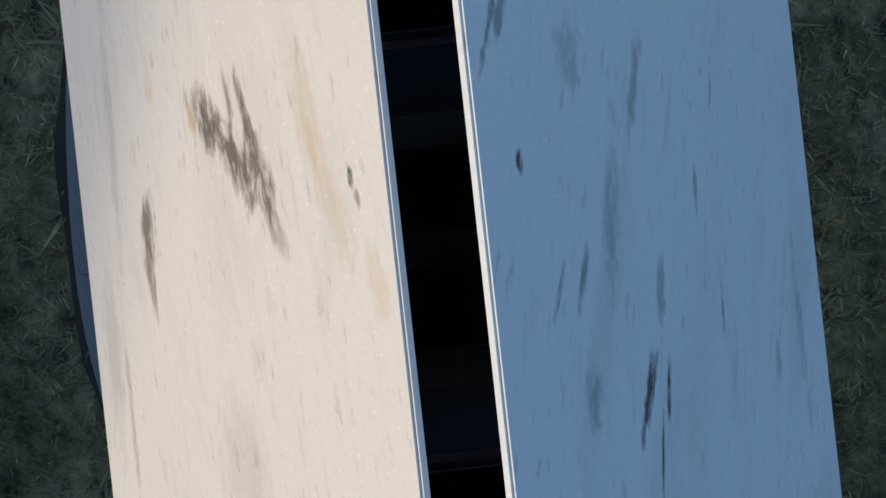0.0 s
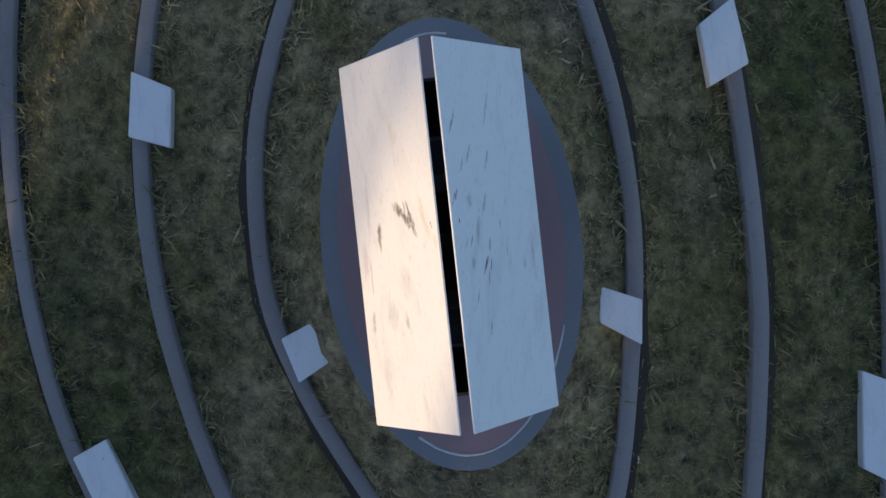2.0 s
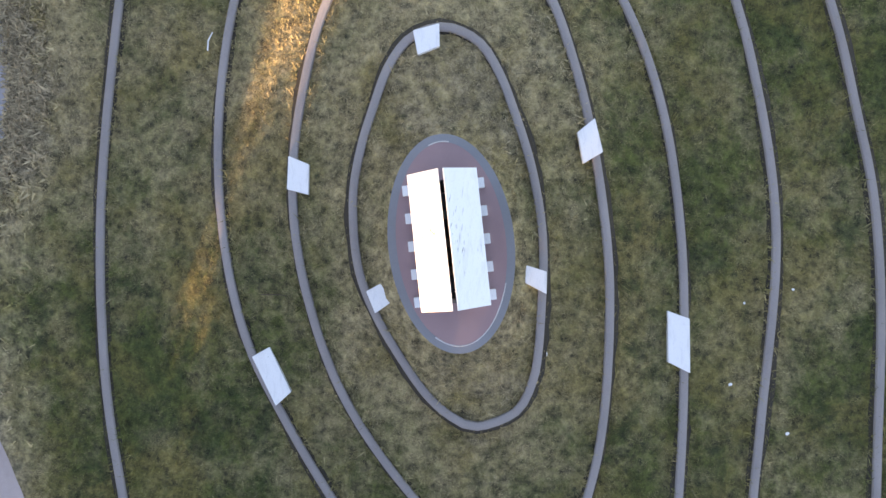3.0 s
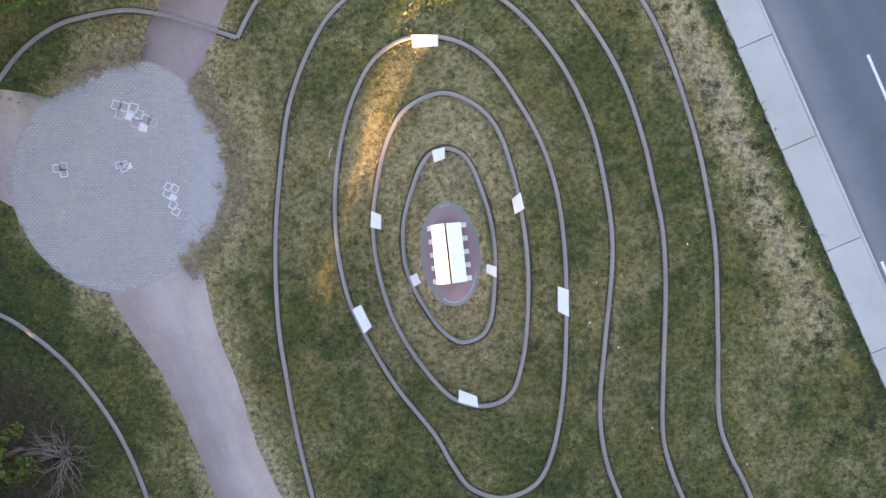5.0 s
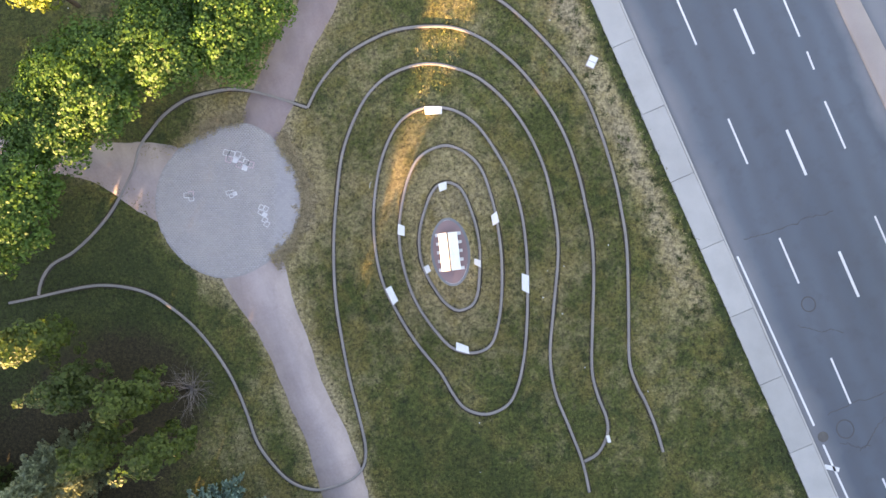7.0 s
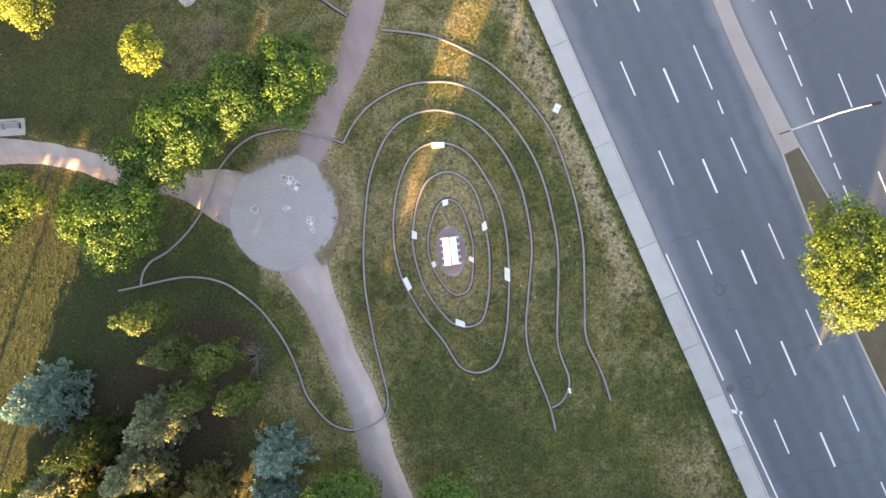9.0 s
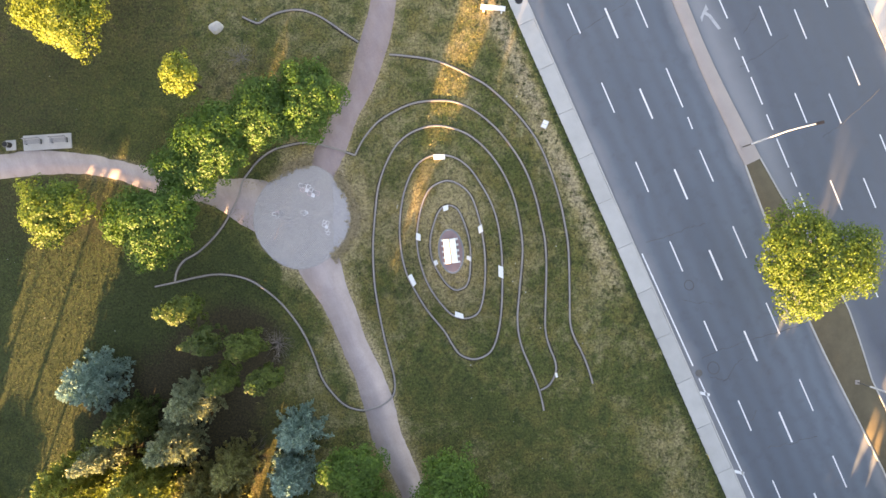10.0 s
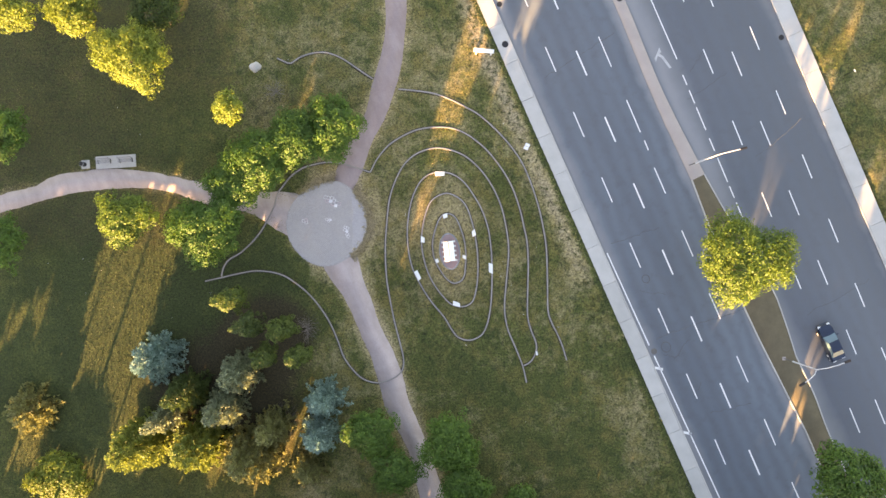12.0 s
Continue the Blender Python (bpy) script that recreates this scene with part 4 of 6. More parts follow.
# dark panels added to block light from the inside of the gap
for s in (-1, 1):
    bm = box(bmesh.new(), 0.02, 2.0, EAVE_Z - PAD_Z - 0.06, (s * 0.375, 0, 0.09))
    side_shade_panel = part("side_shade_panel", bm, M_DARK, canopy, "dark side panel added to keep light out of the gap")
    side_shade_panel.matrix_world = CANOPY
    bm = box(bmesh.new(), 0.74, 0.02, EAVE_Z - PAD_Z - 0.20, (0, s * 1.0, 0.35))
    end_shade_panel = part("end_shade_panel", bm, M_DARK, canopy, "dark end panel added to keep light out of the gap")
    end_shade_panel.matrix_world = CANOPY
# dark plate added over the pad in place of the shade there
floor_shade_plate = part("floor_shade_plate", box(bmesh.new(), 0.72, 2.0, 0.02, (0, 0, 0.004)), M_DARK, canopy, "dark plate standing for the shade on the pad under the gap")
floor_shade_plate.matrix_world = CANOPY

# ---- marble seats on the kerbs ----
SEATS = []


def seat(corners, base, top):
    """A four-sided marble block with the given outline."""
    c = np.array(corners)
    mid = c.mean(0)
    dip = float(fall(mid[1], base + 0.25))
    base, top = base + dip, top + dip
    SEATS.append((float(mid[0]), float(mid[1])))
    m = pose(mid[0], mid[1], top)
    t = thing("bench", m, "low white marble bench block set into a concrete kerb", "bench", "marble benches")
    for name, grow, z0, z1, mat_ in (("seat_block", 1.0, -0.13, 0.0, M_STONE), ("footing", 0.86, base - top, -0.13, M_CURB)):
        bm = bmesh.new()
        f = bm.faces.new([bm.verts.new(((x - mid[0]) * grow, (y - mid[1]) * grow, z0)) for x, y in c])
        ex = bmesh.ops.extrude_face_region(bm, geom=[f])
        bmesh.ops.translate(bm, vec=(0, 0, z1 - z0), verts=[v for v in ex["geom"] if isinstance(v, bmesh.types.BMVert)])
        bmesh.ops.recalc_face_normals(bm, faces=bm.faces)
        if mat_ is M_STONE:
            bmesh.ops.bevel(bm, geom=bm.edges[:], offset=0.01, segments=2, affect="EDGES")
        part(name, bm, mat_, t, "" if mat_ is M_STONE else "grey concrete footing").matrix_world = m


for corners, lev in (
        (((-1.74, -1.01), (-1.35, -0.80), (-1.20, -1.23), (-1.55, -1.47)), 1), (((1.57, -0.45), (2.02, -0.59), (2.02, -1.06), (1.58, -0.83)), 1),
        (((-0.77, 4.44), (-0.22, 4.59), (-0.21, 4.11), (-0.67, 3.93)), 1), (((-3.44, 1.86), (-3.00, 1.68), (-3.01, 1.03), (-3.47, 1.15)), 2),
        (((2.71, 2.36), (3.08, 2.66), (3.25, 1.94), (2.83, 1.69)), 2), (((-4.36, -2.50), (-3.97, -2.28), (-3.49, -3.27), (-3.83, -3.58)), 3),
        (((4.76, -1.46), (5.24, -1.63), (5.25, -2.82), (4.77, -2.58)), 3), (((0.39, -6.04), (1.19, -6.34), (1.25, -6.82), (0.36, -6.57)), 2),
        (((-1.71, 9.71), (-0.52, 9.70), (-0.52, 9.20), (-1.65, 9.18)), 3)):
    seat(corners, LEVELS[lev] - 0.25, (0, 1.34, 1.03, 0.55)[lev])


# ---- trees ----
# gaps cut in the added southern row for sun streaks: from, to across the light, from and to in height
CROWN_GAPS = ((-38.9, -37.0, 8.5, 11.0), (-35.5, -34.3, 8.5, 9.8), (-33.4, -32.4, 8.5, 9.5), (-48.2, -46.8, 8.2, 9.8), (-33.2, -32.0, 12.0, 16.0), (-44.3, -43.8, 2.5, 6.0))


def leaf_quads(pos, nor, size, rng, slim=0.75):
    """Diamond leaves at pos, facing nor."""
    n = len(pos)
    nor = nor / (np.linalg.norm(nor, axis=1)[:, None] + 1e-9)
    ref = rng.normal(size=(n, 3))
    u = np.cross(nor, ref)
    u /= np.linalg.norm(u, axis=1)[:, None] + 1e-9
    v = np.cross(nor, u)
    s = (size * rng.uniform(0.65, 1.35, n))[:, None]
    fold = nor * s * 0.18
    vs = np.stack([pos - u * s * 0.5, pos - v * s * 0.5 * slim + fold, pos + u * s * 0.5, pos + v * s * 0.5 * slim + fold], 1).reshape(-1, 3)
    return vs, np.arange(4 * n).reshape(n, 4)


def limbs(height, crown_z, rx, ry, r0, rng, count=7, lean=(0, 0), start=0.4):
    bm = bmesh.new()
    top = (lean[0] * 0.6, lean[1] * 0.6, crown_z)
    tube(bm, (0, 0, -0.25), (top[0] * 0.5, top[1] * 0.5, crown_z * 0.55), r0, r0 * 0.72)
    tube(bm, (top[0] * 0.5, top[1] * 0.5, crown_z * 0.53), top, r0 * 0.74, r0 * 0.4)
    for i in range(count):
        a = i / count * 2 * math.pi + rng.uniform(-0.3, 0.3)
        s = rng.uniform(start, 0.85)
        st = (top[0] * s, top[1] * s, crown_z * s)
        tube(bm, st, (st[0] + math.cos(a) * rx * 0.6, st[1] + math.sin(a) * ry * 0.6, min(height * 0.9, st[2] + rng.uniform(0.5, 1.6))), r0 * 0.35, r0 * 0.1, 6)
    return bm


def broadleaf(x, y, height, rx, ry, seed, material, label, leaf=0.27, dense=1.0, turn=0.0, low=0.28, name="tree", lean=(0, 0), category="tree", openness=0.0):
    """A tapered trunk with limbs, and a crown of leaf clumps with gaps and an uneven outline."""
    rng = np.random.default_rng(seed)
    z0 = ground_z(x, y)
    t = thing(name, pose(x, y, z0, 0, 0, turn), label, category)
    cz, rz = height * (1 + low) / 2, height * (1 - low) / 2
    bm = limbs(height, cz, rx, ry, 0.045 * height * (0.6 if name == "shrub" else 0.25 if name == "shade_tree" or rx < 0.2 * height else 0.5), rng, lean=lean, start=0.8 if name == "shade_tree" else 0.4)
    tr = part("trunk", bm, M_BARK, t)
    area = math.pi * rx * ry
    nc = int(26 + 5.5 * area * dense ** 0.5)
    d = rng.normal(size=(nc, 3))
    d /= np.linalg.norm(d, axis=1)[:, None]
    d[:, 2] = np.where(d[:, 2] < -0.35, -d[:, 2], d[:, 2])
    lob = 1 + 0.16 * np.sin(np.arctan2(d[:, 1], d[:, 0]) * 3 + rng.uniform(0, 6)) + 0.10 * np.sin(np.arctan2(d[:, 1], d[:, 0]) * 5 + rng.uniform(0, 6))
    rad = rng.uniform(0.45, 1.0, nc) ** 0.6 * lob * rng.uniform(0.86, 1.05, nc)
    cc = d * rad[:, None] * np.array([rx, ry, rz]) * 0.92
    cc[:, 0] += lean[0] * (cc[:, 2] / rz * 0.5 + 0.5)
    cc[:, 1] += lean[1] * (cc[:, 2] / rz * 0.5 + 0.5)
    rc = rng.uniform(0.42, 0.78, nc) * (0.5 + 0.14 * min(rx, ry))
    per = int(150 * dense * area / nc * (0.27 / leaf) ** 2 * 0.9)
    per = max(14, per)
    idx = np.repeat(np.arange(nc), per)
    o = rng.normal(size=(len(idx), 3))
    o /= np.linalg.norm(o, axis=1)[:, None]
    rr = rng.uniform(0.35, 1.0, len(idx)) ** 0.5
    pos = cc[idx] + o * (rr * rc[idx])[:, None] * np.array([1, 1, 0.75])
    nor = o * 0.55 + d[idx] * 0.5 + np.array([0, 0, 0.45]) + rng.normal(size=o.shape) * 0.35
    if name == "shade_tree":
        wu = (pos[:, 0] + x) * SIDE.x + (pos[:, 1] + y) * SIDE.y
        wz = pos[:, 2] + cz + z0
        keep = np.ones(len(pos), bool)
        for u0, u1, h0, h1 in CROWN_GAPS:
            keep &= ~((wu > u0) & (wu < u1) & (wz > h0) & (wz < h1)) | (rng.uniform(size=len(pos)) < 0.30)
        pos, nor = pos[keep], nor[keep]
    if openness:
        keep = rng.uniform(size=len(pos)) > openness
        pos, nor = pos[keep], nor[keep]
    pos[:, 2] = np.maximum(pos[:, 2] + cz, 0.12)
    vs, fs = leaf_quads(pos, nor, leaf, rng)
    part_arrays("crown", vs, fs, material, t)
    return t


def conifer(x, y, height, radius, seed, material, label, bulk=1.0, blade=0.40, name="spruce", squat=0.85, lean=(0, 0)):
    """A spruce: whorls of drooping boughs, each a chain of needle tufts."""
    rng = np.random.default_rng(seed)
    t = thing(name, pose(x, y, ground_z(x, y)), label, "tree")
    bm = bmesh.new()
    tube(bm, (0, 0, -0.25), (lean[0], lean[1], height * 0.97), 0.032 * height, 0.012)
    part("trunk", bm, M_BARK, t)
    cen, out = [], []
    layers = int(height * 1.5 + 4)
    for k in range(layers):
        h = 0.05 + 0.95 * k / layers
        r = radius * (1 - h) ** squat * rng.uniform(0.88, 1.1) + 0.15
        nb = max(5, int(5 + 1.9 * r * bulk))
        a0 = rng.uniform(0, 6.28)
        for b_ in range(nb):
            a = a0 + b_ / nb * 6.283 + rng.uniform(-0.22, 0.22)
            rl = r * rng.uniform(0.72, 1.12)
            bend = rng.uniform(-0.35, 0.35)
            n = max(3, int(rl / 0.13))
            for q in range(n):
                s = (q + 0.8) / n
                if s < 0.22 and r > 1:
                    continue
                z = h * height - 0.20 * rl * s + 0.22 * rl * s * s
                ab = a + bend * s * s
                w_ = rng.normal(0, 0.30 * (0.25 + 0.14 * rl) * (1.15 - 0.6 * s) + 0.04)
                cen.append((math.cos(ab) * rl * s - math.sin(ab) * w_ + lean[0] * h, math.sin(ab) * rl * s + math.cos(ab) * w_ + lean[1] * h, z - abs(w_) * 0.35))
                out.append((math.cos(ab) - math.sin(ab) * w_ * 1.6, math.sin(ab) + math.cos(ab) * w_ * 1.6, 0.3))
    cen, out = np.array(cen), np.array(out)
    per = 8
    idx = np.repeat(np.arange(len(cen)), per)
    dirs = out[idx] * 0.8 + rng.normal(size=(len(idx), 3)) * 0.38 + np.array([0, 0, 0.22])
    dirs /= np.linalg.norm(dirs, axis=1)[:, None]
    side = np.cross(dirs, rng.normal(size=dirs.shape))
    side /= np.linalg.norm(side, axis=1)[:, None]
    ln = (blade * 0.68 * rng.uniform(0.7, 1.3, len(idx)))[:, None]
    base = cen[idx] + rng.normal(size=dirs.shape) * 0.075
    wd = blade * 0.23
    vs = np.stack([base - side * wd * 0.6, base + dirs * ln * 0.55 - side * wd, base + dirs * ln, base + dirs * ln * 0.55 + side * wd], 1).reshape(-1, 3)
    vs[:, 2] = np.maximum(vs[:, 2], 0.05)
    part_arrays("foliage", vs, np.arange(len(vs)).reshape(-1, 4), material, t)
    return t


def bare_shrub(x, y, radius, height, seed, material, label, twigs=60, name="bare_shrub"):
    rng = np.random.default_rng(seed)
    t = thing(name, pose(x, y, ground_z(x, y)), label, "shrub")
    bm = bmesh.new()
    for i in range(twigs):
        a = rng.uniform(0, 6.283)
        p = Vector((rng.normal(0, 0.08), rng.normal(0, 0.08), -0.1))
        d = Vector((math.cos(a), math.sin(a), rng.uniform(0.35, 1.4) * height / radius)).normalized()
        r = 0.022
        for s in range(4):
            q = p + d * radius * rng.uniform(0.2, 0.36)
            tube(bm, p, q, r, r * 0.65, 4)
            if s > 0:
                e = (d + Vector(rng.normal(0, 0.6, 3))).normalized()
                tube(bm, q, q + e * radius * rng.uniform(0.15, 0.35), r * 0.5, r * 0.2, 4)
            p, r = q, r * 0.65
            d = (d + Vector(rng.normal(0, 0.3, 3))).normalized()
    part("branch_work", bm, material, t)
    return t


GREEN = "broadleaf tree with a full green crown beside the path"
YELLOW = "broadleaf tree with a yellow-green crown in the park"
broadleaf(-13.4, 14.7, 6.4, 3.4, 4.3, 11, M_LEAF, "broadleaf tree with a dense green crown beside the pink path", 0.21, 1.5)
broadleaf(-18.3, 13.3, 6.6, 3.8, 3.9, 12, M_LEAF, GREEN, 0.21, 1.5)
broadleaf(-22.3, 10.9, 6.8, 4.0, 4.2, 13, M_LEAF, GREEN, 0.21, 1.5)
broadleaf(-25.5, 8.5, 6.1, 3.5, 3.5, 14, M_LEAF, GREEN, 0.21, 1.5)
broadleaf(-28.7, 2.8, 6.8, 5.0, 4.3, 15, M_LEAF, GREEN, 0.21, 1.5)
broadleaf(-37.6, 4.2, 8.2, 3.7, 3.4, 16, M_LEAFSUN, YELLOW, 0.21, 1.3)
broadleaf(-25.4, 16.9, 8.2, 1.8, 2.3, 17, M_LEAFYEL, "slim young tree with a yellow-green crown", 0.21, 1.3)
broadleaf(-36.4, 22.9, 9.6, 5.1, 3.9, 18, M_LEAFYEL, YELLOW, 0.21, 1.3, turn=-25)
broadleaf(-51.0, 28.6, 8.0, 3.4, 2.9, 19, M_LEAFYEL, YELLOW, 0.21, 1.3)
broadleaf(-43.6, 28.4, 8.0, 3.3, 3.1, 20, M_LEAFYEL, YELLOW, 0.21, 1.2)
broadleaf(-34.2, 28.4, 7.4, 3.6, 2.9, 21, M_LEAFYOUNG, "broadleaf tree with a loose green crown", 0.23, 1.0)
broadleaf(-52.4, 14.6, 6.5, 2.7, 3.6, 22, M_LEAF, GREEN, 0.22, 1.3)
broadleaf(-53.0, 1.6, 6.5, 3.0, 3.4, 23, M_LEAF, GREEN, 0.22, 1.3)
for x, y, h, r, sd, m_ in ((-25.4, -5.4, 11.4, 1.45, 31, M_LEAFYOUNG), (-23.7, -8.4, 8.4, 1.5, 32, M_LEAFDARK), (-19.6, -8.9, 10.2, 1.4, 33, M_LEAFYOUNG), (-21.4, -12.0, 10.2, 1.4, 34, M_LEAFYOUNG), (-17.5, -11.9, 11.4, 1.25, 35, M_LEAFYOUNG)):
    broadleaf(x, y, h, r, r, sd, m_, "slender dark bushy tree among the evergreens", 0.21, 3.2, low=-0.40)
conifer(-35.3, -12.6, 9.0, 3.1, 41, M_BLUE, "blue spruce with silvery needles on the open grass")
conifer(-15.2, -17.6, 7.6, 2.6, 42, M_BLUE, "blue spruce with silvery needles beside the path")
conifer(-15.7, -21.7, 8.4, 2.5, 43, M_BLUE, "blue spruce with silvery needles beside the path")
conifer(-25.2, -14.4, 9.4, 2.8, 44, M_GREYGREEN, "tall grey-green spruce in the grove")
conifer(-27.0, -18.5, 9.8, 2.6, 45, M_GREYGREEN, "grey-green spruce in the grove")
conifer(-31.6, -16.6, 9.8, 2.6, 46, M_DARKNEEDLE, "tall slim dark green spruce in the grove")
conifer(-33.9, -19.6, 10.0, 1.7, 47, M_GREYGREEN, "grey-green spruce in the grove")
conifer(-37.0, -22.6, 10.6, 3.5, 48, M_NEEDLE, "broad yellow-green pine at the edge of the grove", 1.3, 0.45, "pine", 0.6)
conifer(-30.2, -22.9, 9.8, 3.3, 49, M_NEEDLE, "broad yellow-green pine in the grove", 1.3, 0.45, "pine", 0.6)
conifer(-24.0, -24.2, 9.4, 3.7, 50, M_BROWN, "browning evergreen with dry golden needles", 1.1, 0.45, "juniper", 0.7)
conifer(-21.2, -20.9, 9.0, 2.5, 51, M_BROWN, "browning evergreen with sparse dry needles", 0.6, 0.4, "juniper")
conifer(-17.2, -26.0, 5.4, 2.4, 52, M_BROWN, "small golden evergreen beside the path")
conifer(-51.4, -19.0, 5.0, 3.6, 53, M_BROWN, "browning evergreen at the edge of the lawn", 0.9, 0.42, "juniper")
broadleaf(-48.4, -27.4, 2.0, 4.4, 3.2, 54, M_LEAFYEL, "wide low yellow-green shrub at the edge of the lawn", 0.23, 1.3, low=0.0, name="shrub", category="shrub")
broadleaf(-9.5, -21.3, 6.0, 3.5, 3.1, 61, M_LEAF, GREEN, 0.21, 1.4)
broadleaf(-6.6, -25.9, 5.6, 3.2, 3.0, 62, M_LEAF, GREEN, 0.21, 1.4)
broadleaf(-0.1, -22.4, 7.0, 3.6, 3.8, 63, M_LEAF, GREEN, 0.21, 1.4)
broadleaf(1.6, -27.4, 6.2, 3.2, 3.0, 64, M_LEAF, GREEN, 0.21, 1.4)
broadleaf(8.2, -29.6, 4.5, 2.2, 1.9, 65, M_LEAF, GREEN, 0.21, 1.4)
broadleaf(33.5, -1.1, 10.4, 6.0, 5.3, 71, M_LEAFSUN, "tall broadleaf tree standing in the road median", 0.22, 1.3, low=0.3)
broadleaf(45.3, -26.3, 9.5, 4.7, 4.4, 72, M_LEAF, "broadleaf tree standing in the road median", 0.24, 1.3, low=0.3)
bare_shrub(-17.6, -9.3, 1.9, 1.6, 81, M_GREYWOOD, "leafless grey shrub with twisted twigs")
bare_shrub(-21.3, 19.8, 1.7, 1.3, 82, M_GREYWOOD, "sparse leafless shrub on the grass", 40)
bare_shrub(-20.0, -20.5, 2.2, 2.0, 83, M_GREYWOOD, "leafless grey shrub among the evergreens")

# unseen tall slim trees added beyond the southern edge to block the evening sun
SHADE = "unseen tall slim broadleaf tree added south of the park to cast shade"


def row_v(u):
    """How far south the row stands: clear of the picture, and west of the road."""
    return min((-39.5 + 0.33 * u) / 0.944, (12.68 - 0.7376 * u) / 0.675)


# stretches of the row: from, to, tops, undersides of the crowns, height of the hedge below
STRETCHES = ((-70.0, -49.5, 16.5, -0.9, 8.0), (-49.5, -43.6, 15.4, 1.6, 5.6), (-43.6, -31.5, 13.2, 6.5, 2.5), (-31.5, -18.5, None, 0.0, 2.8), (-18.5, -13.0, 14.6, 8.6, 2.4), (-13.0, -7.4, 17.0, 0.05, 2.8), (-7.4, -5.6, 10.4, -0.5, 7.0), (-5.6, -3.4, 7.5, -0.5, 6.3),
             (-3.4, -1.5, 17.5, -0.9, 8.0), (-1.5, 1.0, 10.2, -0.9, 8.0), (1.0, 26.0, 17.5, -0.9, 8.0), (26.0, 33.2, 12.6, -0.9, 8.0), (33.2, 35.6, 0.0, 0.0, 5.4), (35.6, 38.2, 11.4, -0.9, 8.0), (38.2, 45.0, 17.5, -0.9, 8.0), (45.0, 47.2, 0.0, 0.0, 4.2), (47.2, 60.2, 17.5, -0.9, 8.0),
             (60.2, 61.0, 0.0, 0.0, 4.2), (61.0, 86.0, 17.5, -0.9, 8.0))
rng = random.Random(4)
i = 0
for u0, u1, top, under, low_h in STRETCHES:
    if top is None:
        continue
    if top == 0.0:
        uc = (u0 + u1) / 2
        p = SIDE * uc + LIGHT * row_v(uc)
        broadleaf(p.x, p.y, 17.0, 1.7, 1.6, 600 + i, M_LEAFDARK, "unseen tall thin-leaved tree added south of the park to pass faint sun streaks", 0.5, 2.0, low=-0.06, name="shade_tree", openness=0.86 if u0 < 40 else 0.70)
        i += 1
        continue
    high = under > 0.1
    for row in (0,) if high else (0, 1):
        inset = min(0.7 if high else 1.45, (u1 - u0) / 2)
        n = max(1, round((u1 - u0 - 2 * inset) / ((2.6 if under < 6.2 else 3.3 if under < 8.0 else 2.0) if high else 1.7)))
        for k in range(n + 1):
            u = u0 + inset + (u1 - u0 - 2 * inset) * (k + (0.5 * row if 0 < k < n else 0)) / n
            h = top + rng.uniform(-0.8, 1.0) * (1.0 if top > 12 else 0.35)
            lo = under + (rng.uniform(-0.5, 0.5) if high else 0)
            r = 3.0 if high else min(1.9, inset + 0.45)
            p = SIDE * u + LIGHT * (row_v(u) - 3.0 * row)
            broadleaf(p.x, p.y, h, r, r * 0.9, 200 + i, M_LEAFDARK, SHADE, 0.65, 2.6, low=lo / h, name="shade_tree")
            i += 1

# more unseen trees, added to stop stray sun streaks behind the row
p = SIDE * 2.6 + LIGHT * (row_v(2.6) - 7.0)
broadleaf(p.x, p.y, 18.0, 2.3, 2.1, 777, M_LEAFDARK, SHADE, 0.65, 2.6, low=13.0 / 18.0, name="shade_tree")


p = SIDE * -15.6 + LIGHT * (row_v(-15.6) - 2.0)
broadleaf(p.x, p.y, 11.0, 1.5, 1.4, 779, M_LEAFDARK, SHADE, 0.65, 3.0, low=6.6 / 11.0, name="shade_tree")
p = SIDE * -0.7 + LIGHT * (row_v(-0.7) - 7.0)
broadleaf(p.x, p.y, 19.0, 2.2, 2.1, 778, M_LEAFDARK, SHADE, 0.65, 2.6, low=14.4 / 19.0, name="shade_tree")


def hedge(u0, u1, h, seed):
    """A stretch of dense clipped shrubs, unseen, added under the row of trees to block low sun."""
    rg_ = np.random.default_rng(seed)
    uc = (u0 + u1) / 2
    v = row_v(uc) - 1.5
    q = SIDE * uc + LIGHT * v
    z0 = ground_z(q.x, q.y)
    t = thing("hedge", pose(q.x, q.y, z0, 0, 0, -19.3), "unseen dense hedge added to block low sun under the southern trees", "hedge", "southern hedge")
    n = int((u1 - u0) * h * 62)
    pos = np.column_stack([rg_.uniform(-(u1 - u0) / 2, (u1 - u0) / 2, n), rg_.uniform(-1.4, 1.4, n), rg_.uniform(0.05, h, n)])
    pos[:, 2] *= 1 - 0.22 * (2 * pos[:, 0] / (u1 - u0)) ** 2
    vs, fs = leaf_quads(pos, rg_.normal(size=(n, 3)) + np.array([0, -0.6, 0.4]), 0.65, rg_)
    part_arrays("foliage", vs, fs, M_LEAFDARK, t)
    for x_ in (-0.25, 0.25):
        bm = tube(bmesh.new(), (x_ * (u1 - u0), 0, -0.1), (x_ * (u1 - u0), 0.1, h * 0.7), 0.06, 0.03, 5)
        part("stem", bm, M_BARK, t).matrix_world = t.matrix_world


for u0, u1, top, under, low_h in STRETCHES:
    n = max(1, round((u1 - u0) / 4.0))
    for k in range(n):
        hedge(u0 + (u1 - u0) * k / n, u0 + (u1 - u0) * (k + 1) / n, low_h * (1 + 0.07 * math.sin(2.3 * k + u0)), int(900 + u0 + k))


# ---- street lamps ----
M_POLE = surface("weathered_white_paint", (0.50, 0.52, 0.56), (0.62, 0.64, 0.68), 3.0, 60.0, 0.6)


